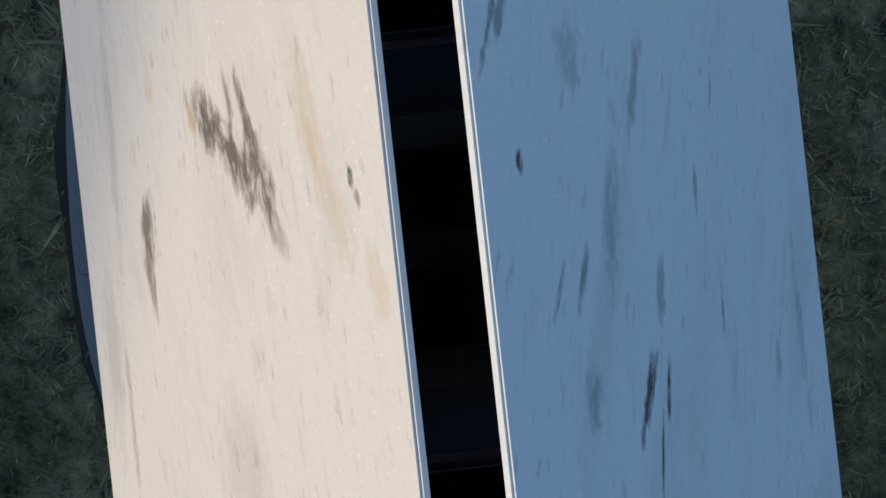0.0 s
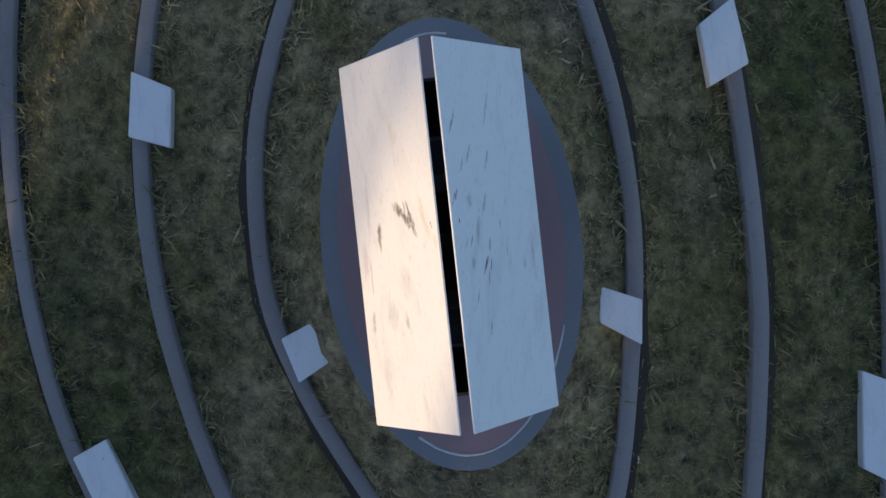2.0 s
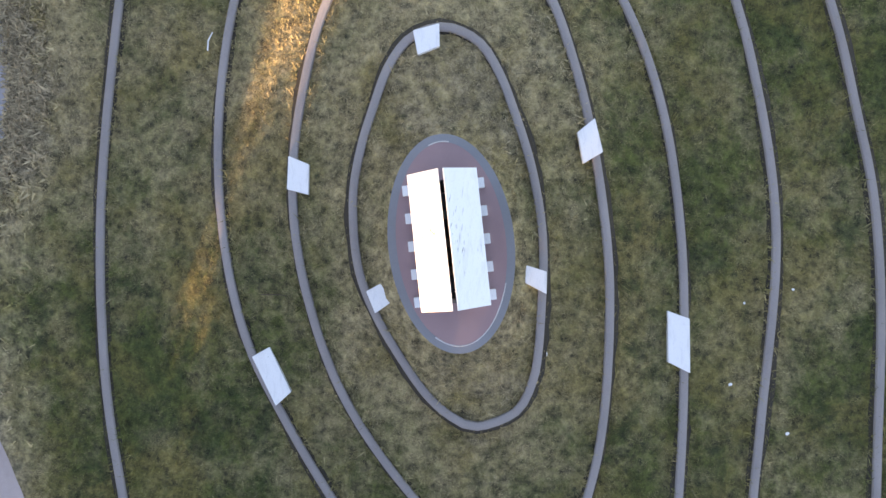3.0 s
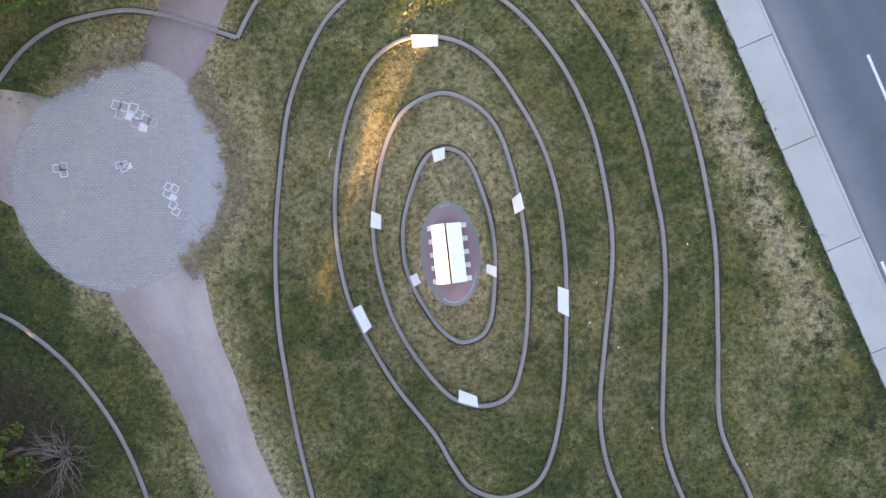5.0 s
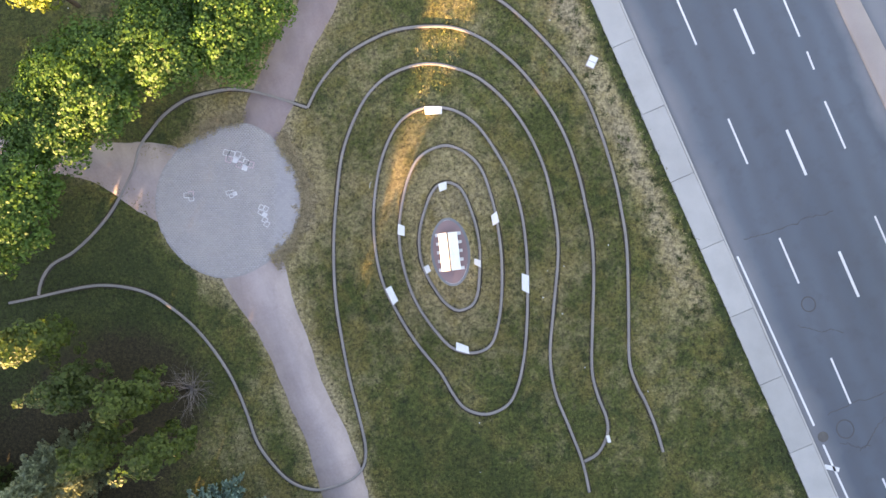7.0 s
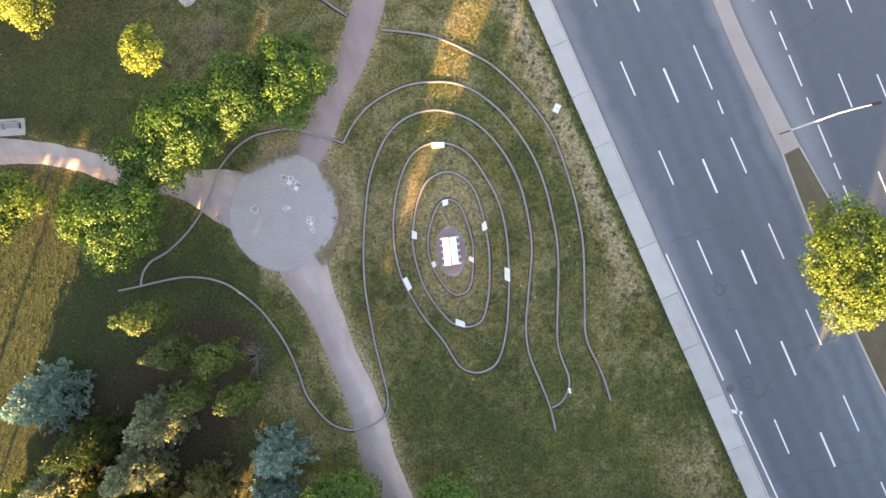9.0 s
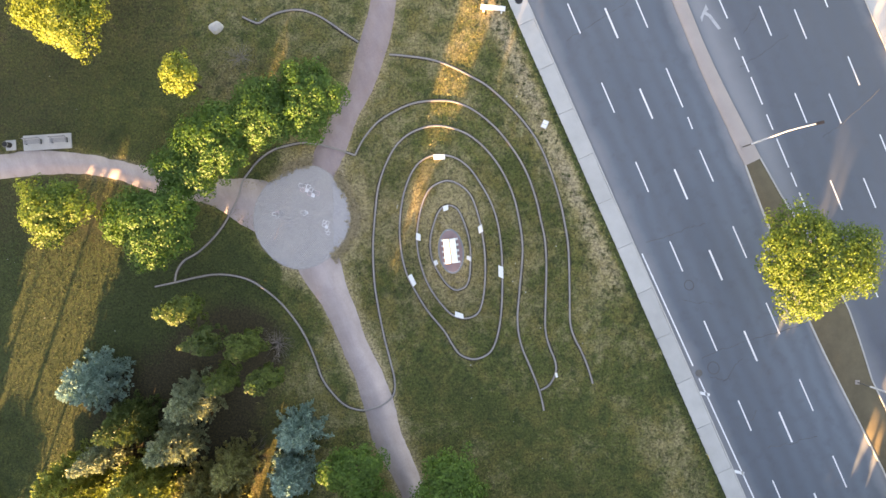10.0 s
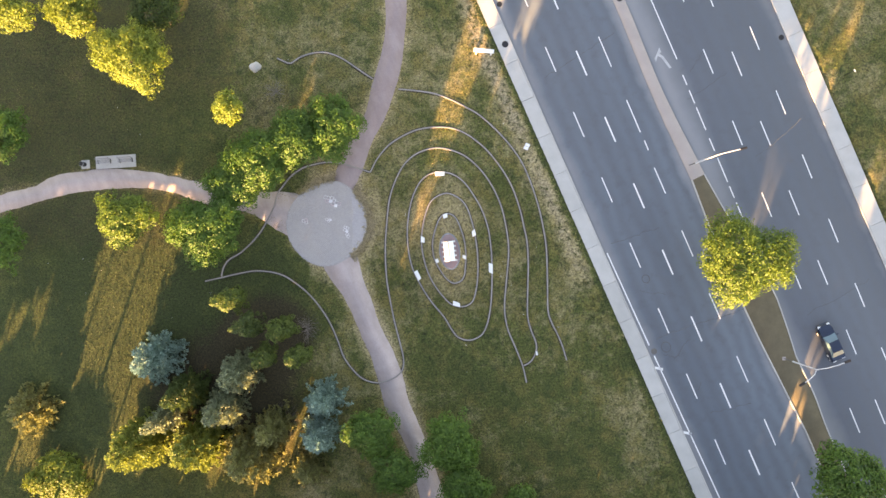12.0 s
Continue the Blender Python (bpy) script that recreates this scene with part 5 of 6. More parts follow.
def street_lamp(x, y, z, h, arms, label, turn):
    t = thing("street_lamp", pose(x, y, z, 0, 0, turn), label, "street lamp", "street lamps")
    part("base", box(bmesh.new(), 0.42, 0.42, 0.12, (0, 0, -0.02), None, 0.02), M_MEDIAN, t)
    part("pole", tube(bmesh.new(), (0, 0, 0.05), (0, 0, 2.4), 0.06, 0.06, 12), M_IRON, t, "dark slim foot of the pole")
    part("upper_pole", tube(bmesh.new(), (0, 0, 2.4), (0, 0, h), 0.09, 0.045, 12), M_POLE, t)
    for dx, dy, dz in arms:
        bm = bmesh.new()
        pts = [(0, 0, h - 0.35), (dx * 0.3, dy * 0.3, h + dz * 0.6), (dx * 0.7, dy * 0.7, h + dz), (dx, dy, h + dz)]
        for a, c in zip(pts, pts[1:]):
            tube(bm, a, c, 0.045, 0.04, 8)
        arm = part("arm", bm, M_POLE, t)
        q = Matrix.Rotation(math.atan2(dy, dx), 3, "Z")
        hd = part("lamp_head", box(bmesh.new(), 0.75, 0.26, 0.14, (dx * 1.06, dy * 1.06, h + dz - 0.08), q, 0.03), M_DARK, arm, "dark lamp head")
        part("lens", box(bmesh.new(), 0.5, 0.2, 0.03, (dx * 1.06, dy * 1.06, h + dz - 0.11), q), M_LAMPGLASS, arm)
    return t


# two unseen poles added south of the lawn for its thin shadow lines
for u in (-39.4, -35.6):
    p = SIDE * u + LIGHT * -53
    street_lamp(p.x, p.y, ground_z(p.x, p.y), 9.0, [(1.2, 0.3, 0.3)], "unseen slim lamp pole added to cast a thin shadow line on the lawn", 0)
street_lamp(29.3, 10.2, WALK_Z, 10.6, [(2.2, 0.5, 0.5)], "tall galvanised street lamp with one arm on the median", 0)
street_lamp(40.5, -13.4, WALK_Z, 8.5, [(2.6, 1.0, 0.9), (-2.0, -1.3, 0.9)], "tall galvanised street lamp with two curved arms on the median", 0)


# ---- dark blue car ----
def car(m):
    t = thing("car", m, "dark blue sedan driving on the asphalt road", "car")
    prof = [(-2.32, 0.62, 0.82), (-2.2, 0.86, 0.86), (-1.55, 0.98, 0.90), (-0.9, 1.02, 0.90), (0.0, 1.02, 0.90), (0.85, 0.98, 0.90), (1.7, 0.86, 0.86), (2.2, 0.70, 0.76), (2.34, 0.50, 0.66)]
    rows = []
    for x, z, w in prof:
        rows.append([(x, -w, 0.28), (x, -w * 1.0, z * 0.72), (x, -w * 0.90, z), (x, 0, z + 0.03), (x, w * 0.90, z), (x, w, z * 0.72), (x, w, 0.28)])
    bm = bmesh.new()
    vs = [[bm.verts.new(p) for p in r] for r in rows]
    for r, s in zip(vs, vs[1:]):
        for a in range(6):
            bm.faces.new((r[a], s[a], s[a + 1], r[a + 1]))
        bm.faces.new((r[6], s[6], s[0], r[0]))
    bm.faces.new(vs[0])
    bm.faces.new(vs[-1][::-1])
    bmesh.ops.recalc_face_normals(bm, faces=bm.faces)
    part("body", bm, M_CARBLUE, t).matrix_world = m
    bm = bmesh.new()
    base = [(-1.72, -0.76, 0.97), (0.98, -0.78, 0.97), (0.98, 0.78, 0.97), (-1.72, 0.76, 0.97)]
    roof = [(-1.05, -0.60, 1.44), (0.22, -0.62, 1.46), (0.22, 0.62, 1.46), (-1.05, 0.60, 1.44)]
    bv, rv = [bm.verts.new(p) for p in base], [bm.verts.new(p) for p in roof]
    for a in range(4):
        bm.faces.new((bv[a], bv[(a + 1) % 4], rv[(a + 1) % 4], rv[a]))
    bm.faces.new(rv)
    bm.faces.new(bv[::-1])
    bmesh.ops.recalc_face_normals(bm, faces=bm.faces)
    part("windows", bm, M_CARGLASS, t, "tinted car windows").matrix_world = m
    part("roof", box(bmesh.new(), 1.34, 1.26, 0.05, (-0.42, 0, 1.445), None, 0.02), M_CARBLUE, t).matrix_world = m
    for x in (-1.42, 1.42):
        for s in (-1, 1):
            bm = tube(bmesh.new(), (x, s * 0.70, 0.33), (x, s * 0.92, 0.33), 0.33, 0.33, 20)
            wh = part("wheel", bm, M_RUBBER, t)
            wh.matrix_world = m
            bm = tube(bmesh.new(), (x, s * 0.90, 0.33), (x, s * 0.935, 0.33), 0.20, 0.18, 12)
            rm = part("rim", bm, M_STEEL, wh)
            rm.matrix_world = m
    for s in (-1, 1):
        part("headlight", box(bmesh.new(), 0.30, 0.34, 0.10, (2.16, s * 0.58, 0.62), Matrix.Rotation(-s * 0.3, 3, "Z"), 0.03), M_LAMPGLASS, t).matrix_world = m
        part("taillight", box(bmesh.new(), 0.10, 0.40, 0.12, (-2.28, s * 0.58, 0.66), None, 0.02), M_LAMPGLASS, t).matrix_world = m
        part("mirror", box(bmesh.new(), 0.14, 0.20, 0.12, (0.72, s * 0.98, 0.92), None, 0.03), M_CARBLUE, t).matrix_world = m
    return t


heading = math.degrees(math.atan2(-ROAD_A[1], -ROAD_A[0]))
car(pose(45.9, -11.4, ROAD_Z + 0.005, 0, 0, heading + 1.0))


# ---- small things in the park ----
def on_ground(x, y, turn=0.0, lift=0.0):
    return pose(x, y, ground_z(x, y) + lift, 0, 0, turn)


# concrete bench pad with two slatted benches, and a litter bin
bp = on_ground(-41.2, 11.45, 3.0)
tagged(part("bench_pad", box(bmesh.new(), 5.0, 1.55, 0.16, (0, 0, -0.08), None, 0.015), M_WALK), "pale concrete pad beside the gravel path", "pad").matrix_world = bp


def park_bench(m):
    t = thing("park_bench", m, "grey slatted park bench on a concrete pad", "bench", "park benches")
    for k in range(4):
        part("slat", box(bmesh.new(), 1.8, 0.09, 0.035, (0, -0.18 + k * 0.12, 0.44), None, 0.006), M_GREYPAINT, t).matrix_world = m
    for k in range(3):
        part("back_slat", box(bmesh.new(), 1.8, 0.03, 0.09, (0, 0.30 + k * 0.02, 0.55 + k * 0.13), None, 0.006), M_GREYPAINT, t).matrix_world = m
    for s in (-1, 1):
        part("leg", box(bmesh.new(), 0.06, 0.5, 0.45, (s * 0.75, 0.02, 0.0), None, 0.008), M_DARK, t).matrix_world = m
        part("back_post", box(bmesh.new(), 0.06, 0.05, 0.5, (s * 0.75, 0.36, 0.42), None, 0.008), M_DARK, t).matrix_world = m
    return t


M_GREYPAINT = surface("grey_paint", (0.22, 0.22, 0.225), (0.30, 0.30, 0.305), 2.0, 40.0, 0.7)
M_WHITE = surface("white_stone", (0.68, 0.67, 0.65), (0.82, 0.81, 0.79), 2.0, 40.0, 0.7)
M_YELLOW = surface("yellow_paint", (0.45, 0.30, 0.03), (0.60, 0.42, 0.05), 3.0, 40.0, 0.6)
M_RED = surface("red_paint", (0.35, 0.06, 0.03), (0.48, 0.10, 0.04), 3.0, 40.0, 0.6)
park_bench(bp @ pose(-1.35, 0.05, 0.08))
park_bench(bp @ pose(1.35, 0.05, 0.08))
bin_m = on_ground(-45.0, 11.15, 3.0)
tagged(part("bin_pad", box(bmesh.new(), 1.05, 1.05, 0.14, (0, 0, -0.06), None, 0.015), M_WALK), "small square concrete pad beside the bench pad", "pad").matrix_world = bin_m
bn = thing("litter_bin", bin_m @ pose(-0.12, 0, 0.08), "round dark litter bin on a small concrete pad", "bin")
part("drum", tube(bmesh.new(), (0, 0, 0), (0, 0, 0.8), 0.27, 0.29, 20), M_DARK, bn).matrix_world = bn.matrix_world.copy()
bm = bmesh.new()
bmesh.ops.create_cone(bm, cap_ends=False, segments=20, radius1=0.31, radius2=0.27, depth=0.06)
part("rim", bm, M_GREYPAINT, bn).matrix_world = bn.matrix_world @ pose(0, 0, 0.82)

# white stone bench near the road
wb_m = on_ground(4.4, 24.4, -6)
wb = thing("stone_bench", wb_m, "white stone bench on two legs in the dry grass", "bench")
part("seat", box(bmesh.new(), 2.5, 0.5, 0.10, (0, 0, 0.42), None, 0.02), M_WHITE, wb).matrix_world = wb_m
for s in (-1, 1):
    part("leg", box(bmesh.new(), 0.18, 0.62, 0.44, (s * 0.9, -0.08, -0.02), None, 0.015), M_WHITE, wb).matrix_world = wb_m

# small white marker stone where the inner kerb ends
ms_m = on_ground(10.52, -12.55, 14)
ms = tagged(part("marker_stone", box(bmesh.new(), 0.22, 0.46, 0.34, (0, 0, -0.04), None, 0.025), M_WHITE), "small white marker stone standing at the end of a kerb", "stone")
ms.matrix_world = ms_m

# white information plaque on the verge
pl_m = on_ground(9.55, 12.7, -25)
pq = thing("ground_plaque", pl_m, "low white stone plaque with two panels on the verge", "plaque")
part("base", box(bmesh.new(), 0.62, 0.84, 0.22, (0, 0, -0.05), None, 0.02), M_MEDIAN, pq).matrix_world = pl_m
for s in (-1, 1):
    part("panel", box(bmesh.new(), 0.54, 0.36, 0.03, (0, s * 0.20, 0.17), None, 0.005), M_WHITE, pq).matrix_world = pl_m


def rock(x, y, r, h, seed, label, mat_=None):
    rg = np.random.default_rng(seed)
    bm = bmesh.new()
    bmesh.ops.create_icosphere(bm, subdivisions=3, radius=1.0)
    for v in bm.verts:
        k = 1 + 0.28 * noise.noise(v.co * 1.3 + Vector((seed, 0, 0))) + 0.08 * noise.noise(v.co * 4)
        v.co = Vector((v.co.x * r * k, v.co.y * r * 0.85 * k, max(v.co.z, -0.3) * h * k))
    ob = part("boulder", bm, mat_ or M_ROCK)
    ob.matrix_world = on_ground(x, y, float(rg.uniform(0, 360)), 0.05)
    return tagged(ob, label, "rock")


rock(-23.7, 22.9, 0.72, 0.55, 3, "pale rounded boulder standing on the grass")

# fire hydrant and signposts along the sidewalk
hy_m = pose(*(ROAD_O + -25.0 * ROAD_A - 2.3 * ROAD_N), ground_z(*(ROAD_O + -25.0 * ROAD_A - 2.3 * ROAD_N)))
hy = thing("fire_hydrant", hy_m, "red fire hydrant in the grass beside the sidewalk", "hydrant")
part("barrel", tube(bmesh.new(), (0, 0, -0.05), (0, 0, 0.6), 0.13, 0.12, 14), M_RED, hy).matrix_world = hy_m
part("cap", tube(bmesh.new(), (0, 0, 0.6), (0, 0, 0.74), 0.15, 0.05, 14), M_YELLOW, hy).matrix_world = hy_m
part("outlet", tube(bmesh.new(), (-0.22, 0, 0.42), (0.22, 0, 0.42), 0.06, 0.06, 10), M_RED, hy).matrix_world = hy_m


def signpost(a, n, h, w, t_, label, plate):
    q = ROAD_O + a * ROAD_A + n * ROAD_N
    m = pose(q[0], q[1], max(ground_z(q[0], q[1]), -0.1), 0, 0, -66)
    t = thing("signpost", m, label, "sign", "signposts")
    part("post", tube(bmesh.new(), (0, 0, -0.1), (0, 0, h), 0.035, 0.03, 8), M_DARK if plate is M_WHITE else M_STEEL, t).matrix_world = m
    part("plate", box(bmesh.new(), w, 0.02, t_, (0, -0.04, h - t_), None, 0.004), plate, t).matrix_world = m
    return t


signpost(31.2, -1.9, 1.0, 0.5, 0.35, "short post with a yellow plate beside the sidewalk", M_YELLOW)
signpost(39.8, -2.2, 3.2, 0.45, 0.6, "dark signpost with a small plate beside the sidewalk", M_WHITE)
signpost(2.0, 35.2, 2.6, 0.3, 0.3, "steel signpost with a small plate on the far verge", M_WHITE)


# manholes and drain
def manhole(a, n, z, r, label):
    q = ROAD_O + a * ROAD_A + n * ROAD_N
    m = pose(q[0], q[1], z)
    t = thing("manhole", m, label, "manhole", "manholes")
    part("frame_ring", tube(bmesh.new(), (0, 0, -0.05), (0, 0, 0.006), r, r, 24), M_IRON, t).matrix_world = m
    part("cover", tube(bmesh.new(), (0, 0, -0.05), (0, 0, 0.012), r * 0.85, r * 0.85, 24), M_DARK if a < 0 else M_IRON, t).matrix_world = m


IRON = "round cast iron manhole cover in the road"
for a, n, z in ((23.5, 0.75, ROAD_Z), (-5.3, 30.2, ROAD_Z), (-23.0, 0.6, ROAD_Z)):
    manhole(a, n, z, 0.36, IRON)
manhole(-18.2, -0.75, WALK_Z, 0.42, "round cover set in the concrete sidewalk")
manhole(-17.6, 14.2, WALK_Z + 0.012, 0.38, "round cover set in the median island")


# ---- chalk drawings on the plaza ----
def chalk_square(x, y, size, turn, mat_, parent, fill=False):
    bm = bmesh.new()
    h, wd = size / 2, 0.045
    if fill:
        box(bm, size, size, 0.003)
    else:
        for dx, dy, sx, sy in ((0, h, size, wd), (0, -h, size, wd), (h, 0, wd, size), (-h, 0, wd, size)):
            box(bm, sx, sy, 0.003, (dx, dy, 0))
    part("chalk_square", bm, mat_, parent).matrix_world = pose(x, y, pz + 0.005, 0, 0, turn)


def chalk(label, x, y, cells, turn, size, mats):
    t = thing("chalk_drawing", pose(x, y, pz), label, "drawing", "chalk drawings", "structure")
    ca, sa = math.cos(radians(turn)), math.sin(radians(turn))
    for i, (cx, cy) in enumerate(cells):
        chalk_square(x + (cx * ca - cy * sa) * size, y + (cx * sa + cy * ca) * size, size * 0.9, turn, mats[i % len(mats)], t, i % 4 == 3)


HOP = "faded chalk hopscotch squares on the paving"
chalk(HOP, -14.3, 6.25, [(-2.4, 0.5), (-1.5, 0.6), (-1.7, -0.4), (-0.6, -0.2), (0.3, 0.3), (0.2, -0.7), (1.1, 0.0), (1.2, -0.9), (2.0, -0.1), (-0.5, 0.8)], -18, 0.42, (M_CHALK, M_CHALK, M_CHALKPINK))
chalk(HOP, -12.6, 2.5, [(-1.2, 1.0), (-0.4, 1.2), (-0.9, 0.2), (0.0, 0.1), (0.5, -0.7), (1.2, -1.2)], -30, 0.36, (M_CHALK,))
chalk(HOP, -17.8, 3.9, [(-0.4, 0.0), (0.5, 0.2), (0.5, -0.7)], 5, 0.36, (M_CHALK, M_CHALKPINK))
chalk(HOP, -14.9, 4.0, [(-0.5, 0.3), (0.4, 0.1), (0.0, -0.5), (0.9, -0.4)], 20, 0.3, (M_CHALK,))


# ---- loose things on the grass ----
def lying_stick(x, y, length, turn, r, mat_, label):
    bm = tube(bmesh.new(), (-length / 2, 0, 0), (0, 0.03, 0.01), r, r, 6)
    tube(bm, (0, 0.03, 0.01), (length / 2, -0.02, 0), r, r * 0.7, 6)
    ob = part("stick", bm, mat_)
    ob.matrix_world = on_ground(x, y, turn, r + 0.02)
    tagged(ob, label, "stick")


lying_stick(-5.35, 4.5, 0.42, 78, 0.018, M_WHITE, "short pale stick lying in the grass")
lying_stick(-3.7, -1.15, 0.85, -4, 0.010, M_BARK, "thin curved twig lying in the grass")
rg = np.random.default_rng(77)
spots = [(2.05, -2.35), (9.1, -21.0), (16.4, -19.9), (7.6, -1.0), (10.6, 0.4), (9.0, -7.8), (13.2, -9.4), (-10.9, -4.6), (6.2, -3.1), (6.5, -1.3), (7.5, -4.2), (18.6, 4.6)]
for i, (x, y) in enumerate(spots + [(float(rg.uniform(-50, 14)), float(rg.uniform(-26, 28))) for _ in range(30)]):
    if road_coords(np.array([[x, y]]))[1][0] > -2.2 or i >= 12 and abs(x) < 10 and abs(y) < 9:
        continue
    bm = bmesh.new()
    bmesh.ops.create_icosphere(bm, subdivisions=1, radius=0.022 + 0.022 * float(rg.uniform()))
    for v in bm.verts:
        v.co = Vector((v.co.x * 1.3, v.co.y, v.co.z * 0.35)) * (1 + 0.3 * noise.noise(v.co * 20))
    ob = part("paper_scrap", bm, M_WHITE)
    ob.matrix_world = on_ground(x, y, float(rg.uniform(0, 360)), 0.03)
    tagged(ob, "small scrap of white paper on the grass", "litter", "paper scraps")


# ---- grass ----
LG = LITTER_SHADE.reshape(nx, ny)


def litter_shade_at(x, y):
    return LG[np.clip(np.searchsorted(GX, x) - 1, 0, nx - 2), np.clip(np.searchsorted(GY, y) - 1, 0, ny - 2)]


def clear_of_paving(p, margin=0.0):
    """Which points lie on turf."""
    ok = pad_reach(p) > 1.02
    creep = np.abs(np.random.default_rng(3).normal(0, 0.16, len(p)))
    ok &= plaza_gap(p) > -0.05 - 0.5 * margin * (p[:, 0] > PLAZA[0])
    ok &= near(p, PATH_S[::4]) > 1.62 - creep
    ok &= near(p, PATH_N[::4]) > 1.36 - creep
    ok &= near(p, PATH_W[::4]) > 1.28 - creep
    for c, cl in ((R1, True), (R2, True), (R3, True), (R4, False), (R5, False), (R6, False), (R5A, False), (R7, False)):
        ok &= near(p, c[::3], cl) > 0.12
    for sx, sy in SEATS:
        ok &= np.hypot(p[:, 0] - sx, p[:, 1] - sy) > 0.42
    ok &= litter_shade_at(p[:, 0], p[:, 1]) < np.random.default_rng(4).uniform(0.35, 0.75, len(p))
    al, ac = road_coords(p)
    ok &= (ac < -1.75) | (ac > 33.1)
    return ok


DG = WEAR_SHADE.reshape(nx, ny)


def wear_shade_at(x, y):
    i = np.clip(np.searchsorted(GX, x) - 1, 0, nx - 2)
    j = np.clip(np.searchsorted(GY, y) - 1, 0, ny - 2)
    return DG[i, j]


def grass(name, p, blades, tall, wide, seed, label):
    rg = np.random.default_rng(seed)
    n = len(p)
    z = ground_z(p[:, 0], p[:, 1])
    idx = np.repeat(np.arange(n), blades)
    m = len(idx)
    a = rg.uniform(0, 2 * np.pi, m)
    size = np.repeat(rg.uniform(0.5, 1.5, n), blades) * rg.uniform(0.6, 1.2, m)
    lean = rg.uniform(0.3, 1.3, m)
    bx, by = p[idx, 0] + rg.normal(0, tall * 0.3, m), p[idx, 1] + rg.normal(0, tall * 0.3, m)
    bz = z[idx] - 0.01
    dx, dy = np.cos(a), np.sin(a)
    w_ = wide * size
    tip = np.stack([bx + dx * tall * size * lean, by + dy * tall * size * lean, bz + tall * size * 0.8], 1)
    l = np.stack([bx - dy * w_, by + dx * w_, bz], 1)
    r = np.stack([bx + dy * w_, by - dx * w_, bz], 1)
    vs = np.stack([l, r, tip], 1).reshape(-1, 3)
    ob = new(name, fast_mesh(name, vs, np.arange(3 * m).reshape(m, 3), M_BLADE))
    at = ob.data.attributes.new("dry", "FLOAT", "POINT")
    at.data.foreach_set("value", np.repeat(wear_shade_at(p[idx, 0], p[idx, 1]) + rg.normal(0, 0.12, m), 3).astype(np.float32))
    return tagged(ob, label, "grass", "", "stuff")


def standing(p, seed):
    """Blades thin out where the ground is worn bare."""
    return wear_shade_at(p[:, 0], p[:, 1]) < np.random.default_rng(seed).uniform(0.55, 1.65, len(p))


rg = np.random.default_rng(5)
p = np.column_stack([rg.uniform(-9.5, 11, 120000), rg.uniform(-8, 9, 120000)])
grass("grass", p[clear_of_paving(p)], 4, 0.065, 0.007, 6, "short green and straw-coloured grass tufts on the mound")
p = np.column_stack([rg.uniform(-60, 60, 230000), rg.uniform(-36, 36, 230000)])
keep = clear_of_paving(p, 1.0) & standing(p, 12) & ~((np.abs(p[:, 0] - 0.75) < 10.2) & (np.abs(p[:, 1] - 0.5) < 8.4))
grass("grass", p[keep], 3, 0.14, 0.022, 7, "short green and straw-coloured grass tufts across the park")
# longer grass left standing along the kerbs
edge = []
for c in (R1, R2, R3, R4, R5, R6):
    n_ = normals_of(c, False)
    k_ = rg.integers(0, len(c), int(len(c) * 14))
    side_ = np.where(rg.uniform(size=len(k_)) < 0.5, -1, 1) * (0.13 + np.abs(rg.normal(0, 0.06, len(k_))))
    edge.append(c[k_] + n_[k_] * side_[:, None] + rg.normal(0, 0.07, (len(k_), 2)))
p = np.concatenate(edge)
grass("grass", p[clear_of_paving(p)], 4, 0.13, 0.011, 9, "longer dark grass left standing along the kerbs")
# dark weeds in clumps on the bare verge
al_, ac_ = rg.uniform(-28, 44, 620), rg.normal(-4.0, 1.3, 620)
c_ = ROAD_O + al_[:, None] * ROAD_A + ac_[:, None] * ROAD_N
c_ = c_[(ac_ < -1.9) & (rg.uniform(size=620) < np.clip(wear_shade_at(c_[:, 0], c_[:, 1]), 0.15, 1.0))]
p = np.repeat(c_, 22, 0) + rg.normal(0, 1, (len(c_) * 22, 2)) * np.repeat(rg.uniform(0.05, 0.17, len(c_)), 22)[:, None]
weeds = grass("weeds", p[clear_of_paving(p)], 3, 0.10, 0.020, 13, "dark green weeds in clumps on the bare verge")
weeds.data.attributes["dry"].data.foreach_set("value", np.full(len(weeds.data.vertices), -0.9, np.float32))
# ragged weeds creeping over the plaza's eastern edge
t_ = rg.uniform(-0.9, 2.8, 16000)
r_ = plaza_radius(t_) + rg.normal(-0.04, 0.46, 16000)
p = np.column_stack([PLAZA[0] + r_ * np.cos(t_), PLAZA[1] + r_ * np.sin(t_)])
p = p[(near(p, PATH_N[::4]) > 1.3) & (near(p, PATH_S[::4]) > 1.5) & (near(p, PATH_W[::4]) > 2.6)]
lump = np.array([noise.noise((x * 3.1, y * 3.1, 3.0)) for x, y in p])
p = p[(plaza_gap(p) > -0.1) | (lump > plaza_gap(p) * -0.75)]
grass("weeds", p, 4, 0.13, 0.026, 8, "ragged dry weeds creeping over the edge of the paving")

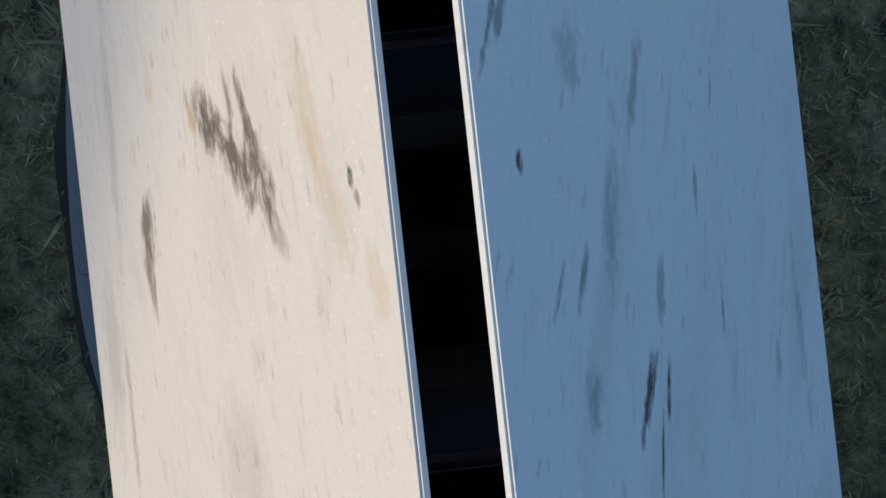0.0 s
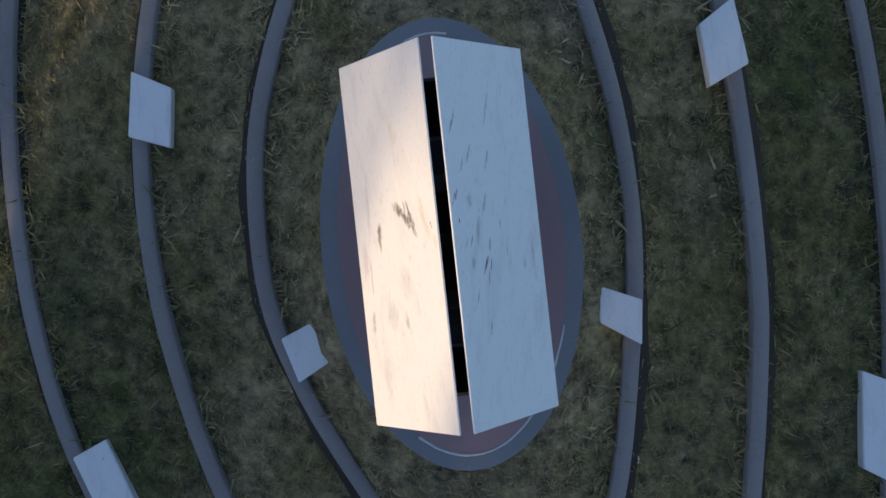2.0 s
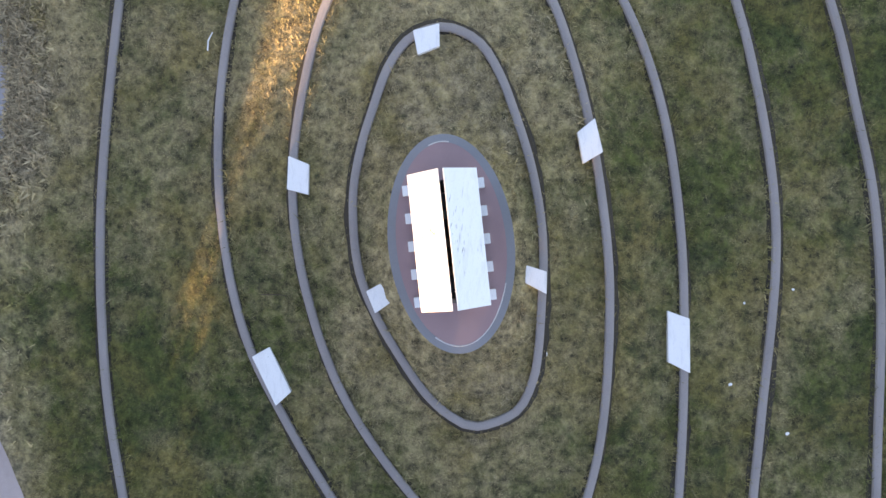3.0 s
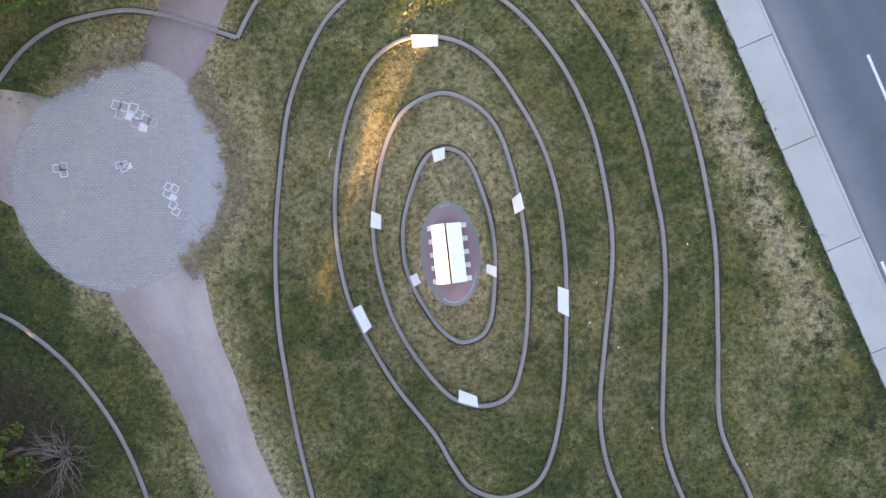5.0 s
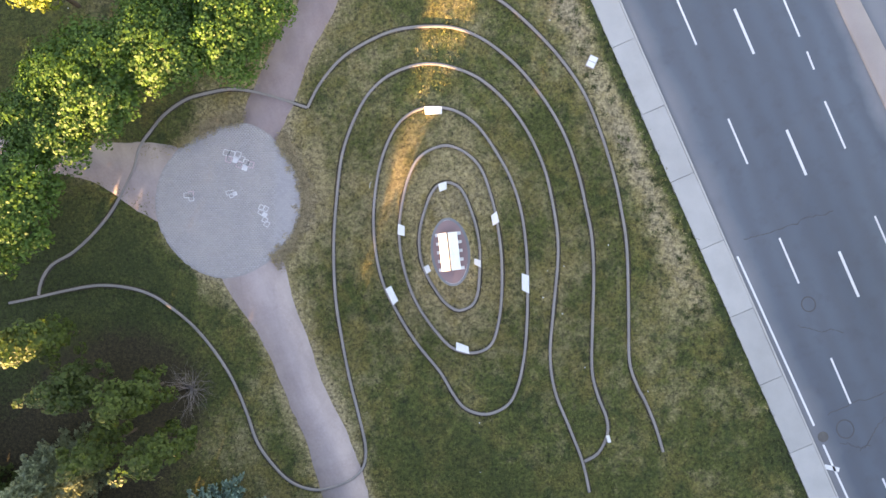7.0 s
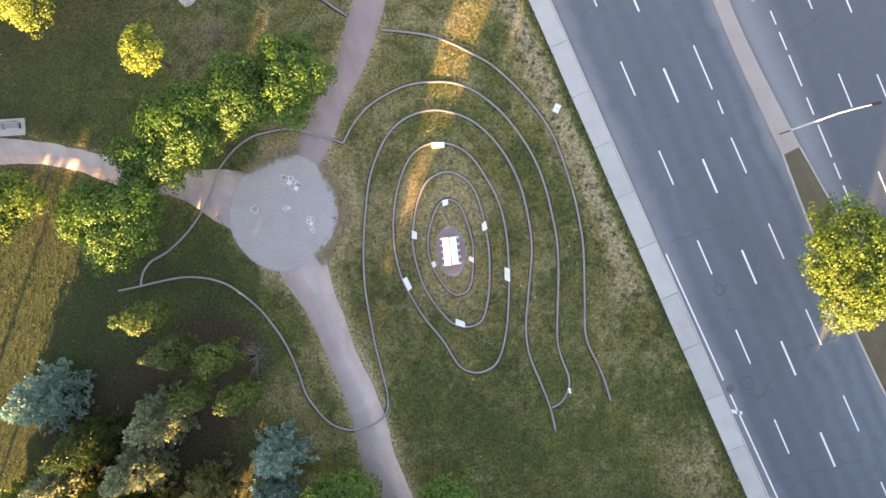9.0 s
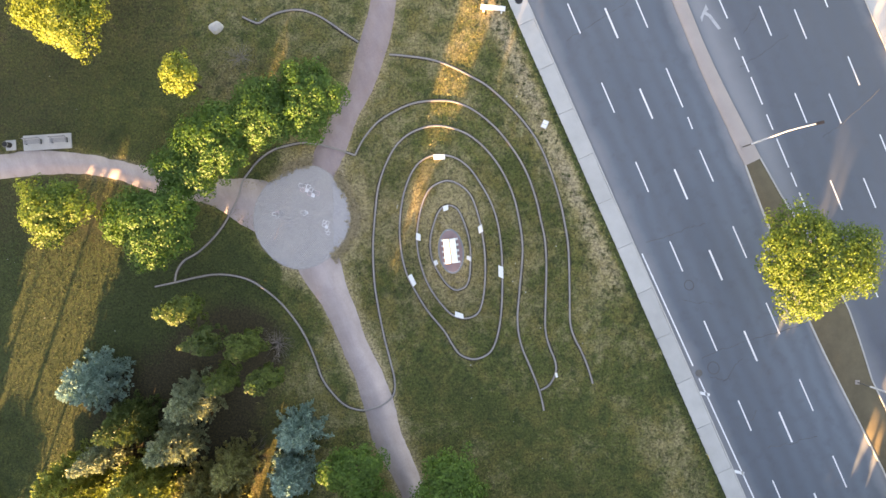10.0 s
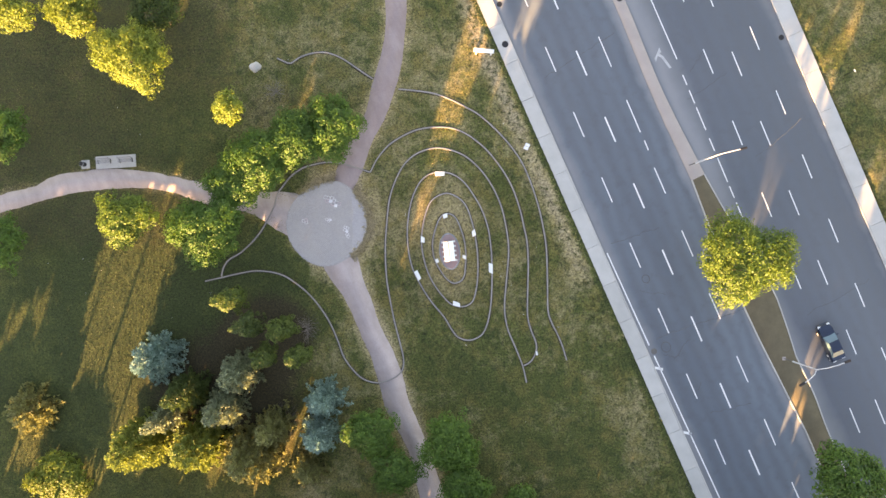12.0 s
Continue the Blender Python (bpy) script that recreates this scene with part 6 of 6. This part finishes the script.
# ---- pavers of the plaza, in slightly wavy rows ----
PAV_L, PAV_W = 0.21, 0.125
rg = np.random.default_rng(31)
cells = []
for row in range(-52, 53):
    for k in range(-31, 32):
        x, y = (k + 0.5 * (row % 2)) * PAV_L, row * PAV_W
        y += 0.05 * math.sin(x * 0.9 + row * 0.07)
        cells.append((PLAZA[0] + x, PLAZA[1] + y, 2.6 * math.cos(x * 0.9 + row * 0.07)))
cells = np.array(cells)
gap_ = plaza_gap(cells[:, :2])
wear = np.array([noise.noise((x * 1.7, y * 1.7, 9.0)) for x, y, _ in cells])
east = cells[:, 0] > PLAZA[0] + 2.5
cells = cells[(gap_ < -0.11) & ~(east & (gap_ > -0.9) & (wear + rg.normal(0, 0.12, len(cells)) > 0.12 - 0.5 * gap_))]
bm = box(bmesh.new(), PAV_L - 0.014, PAV_W - 0.012, 0.045, (0, 0, -0.045), None, 0.0)
for v in bm.verts:
    if v.co.z > -0.01:
        v.co.x, v.co.y = v.co.x * 0.97, v.co.y * 0.95
unit_v = np.array([v.co[:] for v in bm.verts])
bm.verts.index_update()
unit_f = np.array([[v.index for v in f.verts] for f in bm.faces])
first = part("paver", bm, M_PLAZA, plaza)
order = np.argsort(-cells[:, 0])
lift_ = pz + rg.uniform(-0.005, 0.003, len(cells))
for n_, i in enumerate(order[:300]):
    ob = first if n_ == 0 else new("paver", first.data)
    ob.parent = plaza
    ob.matrix_world = pose(cells[i, 0], cells[i, 1], lift_[i], 0, 0, cells[i, 2] + float(rg.normal(0, 2.5)))
rest = order[300:]
a = np.radians(cells[rest, 2] + rg.normal(0, 2.5, len(rest)))
ux, uy, uz = unit_v[:, 0][None], unit_v[:, 1][None], unit_v[:, 2][None]
vx = cells[rest, 0][:, None] + ux * np.cos(a)[:, None] - uy * np.sin(a)[:, None]
vy = cells[rest, 1][:, None] + ux * np.sin(a)[:, None] + uy * np.cos(a)[:, None]
vz = lift_[rest][:, None] + uz
f_ = (np.arange(len(rest)) * len(unit_v))[:, None, None] + unit_f[None]
tagged(part_arrays("pavers", np.stack([vx, vy, vz], 2).reshape(-1, 3), f_.reshape(-1, 4), M_PLAZA, plaza), "", "", "", "stuff")
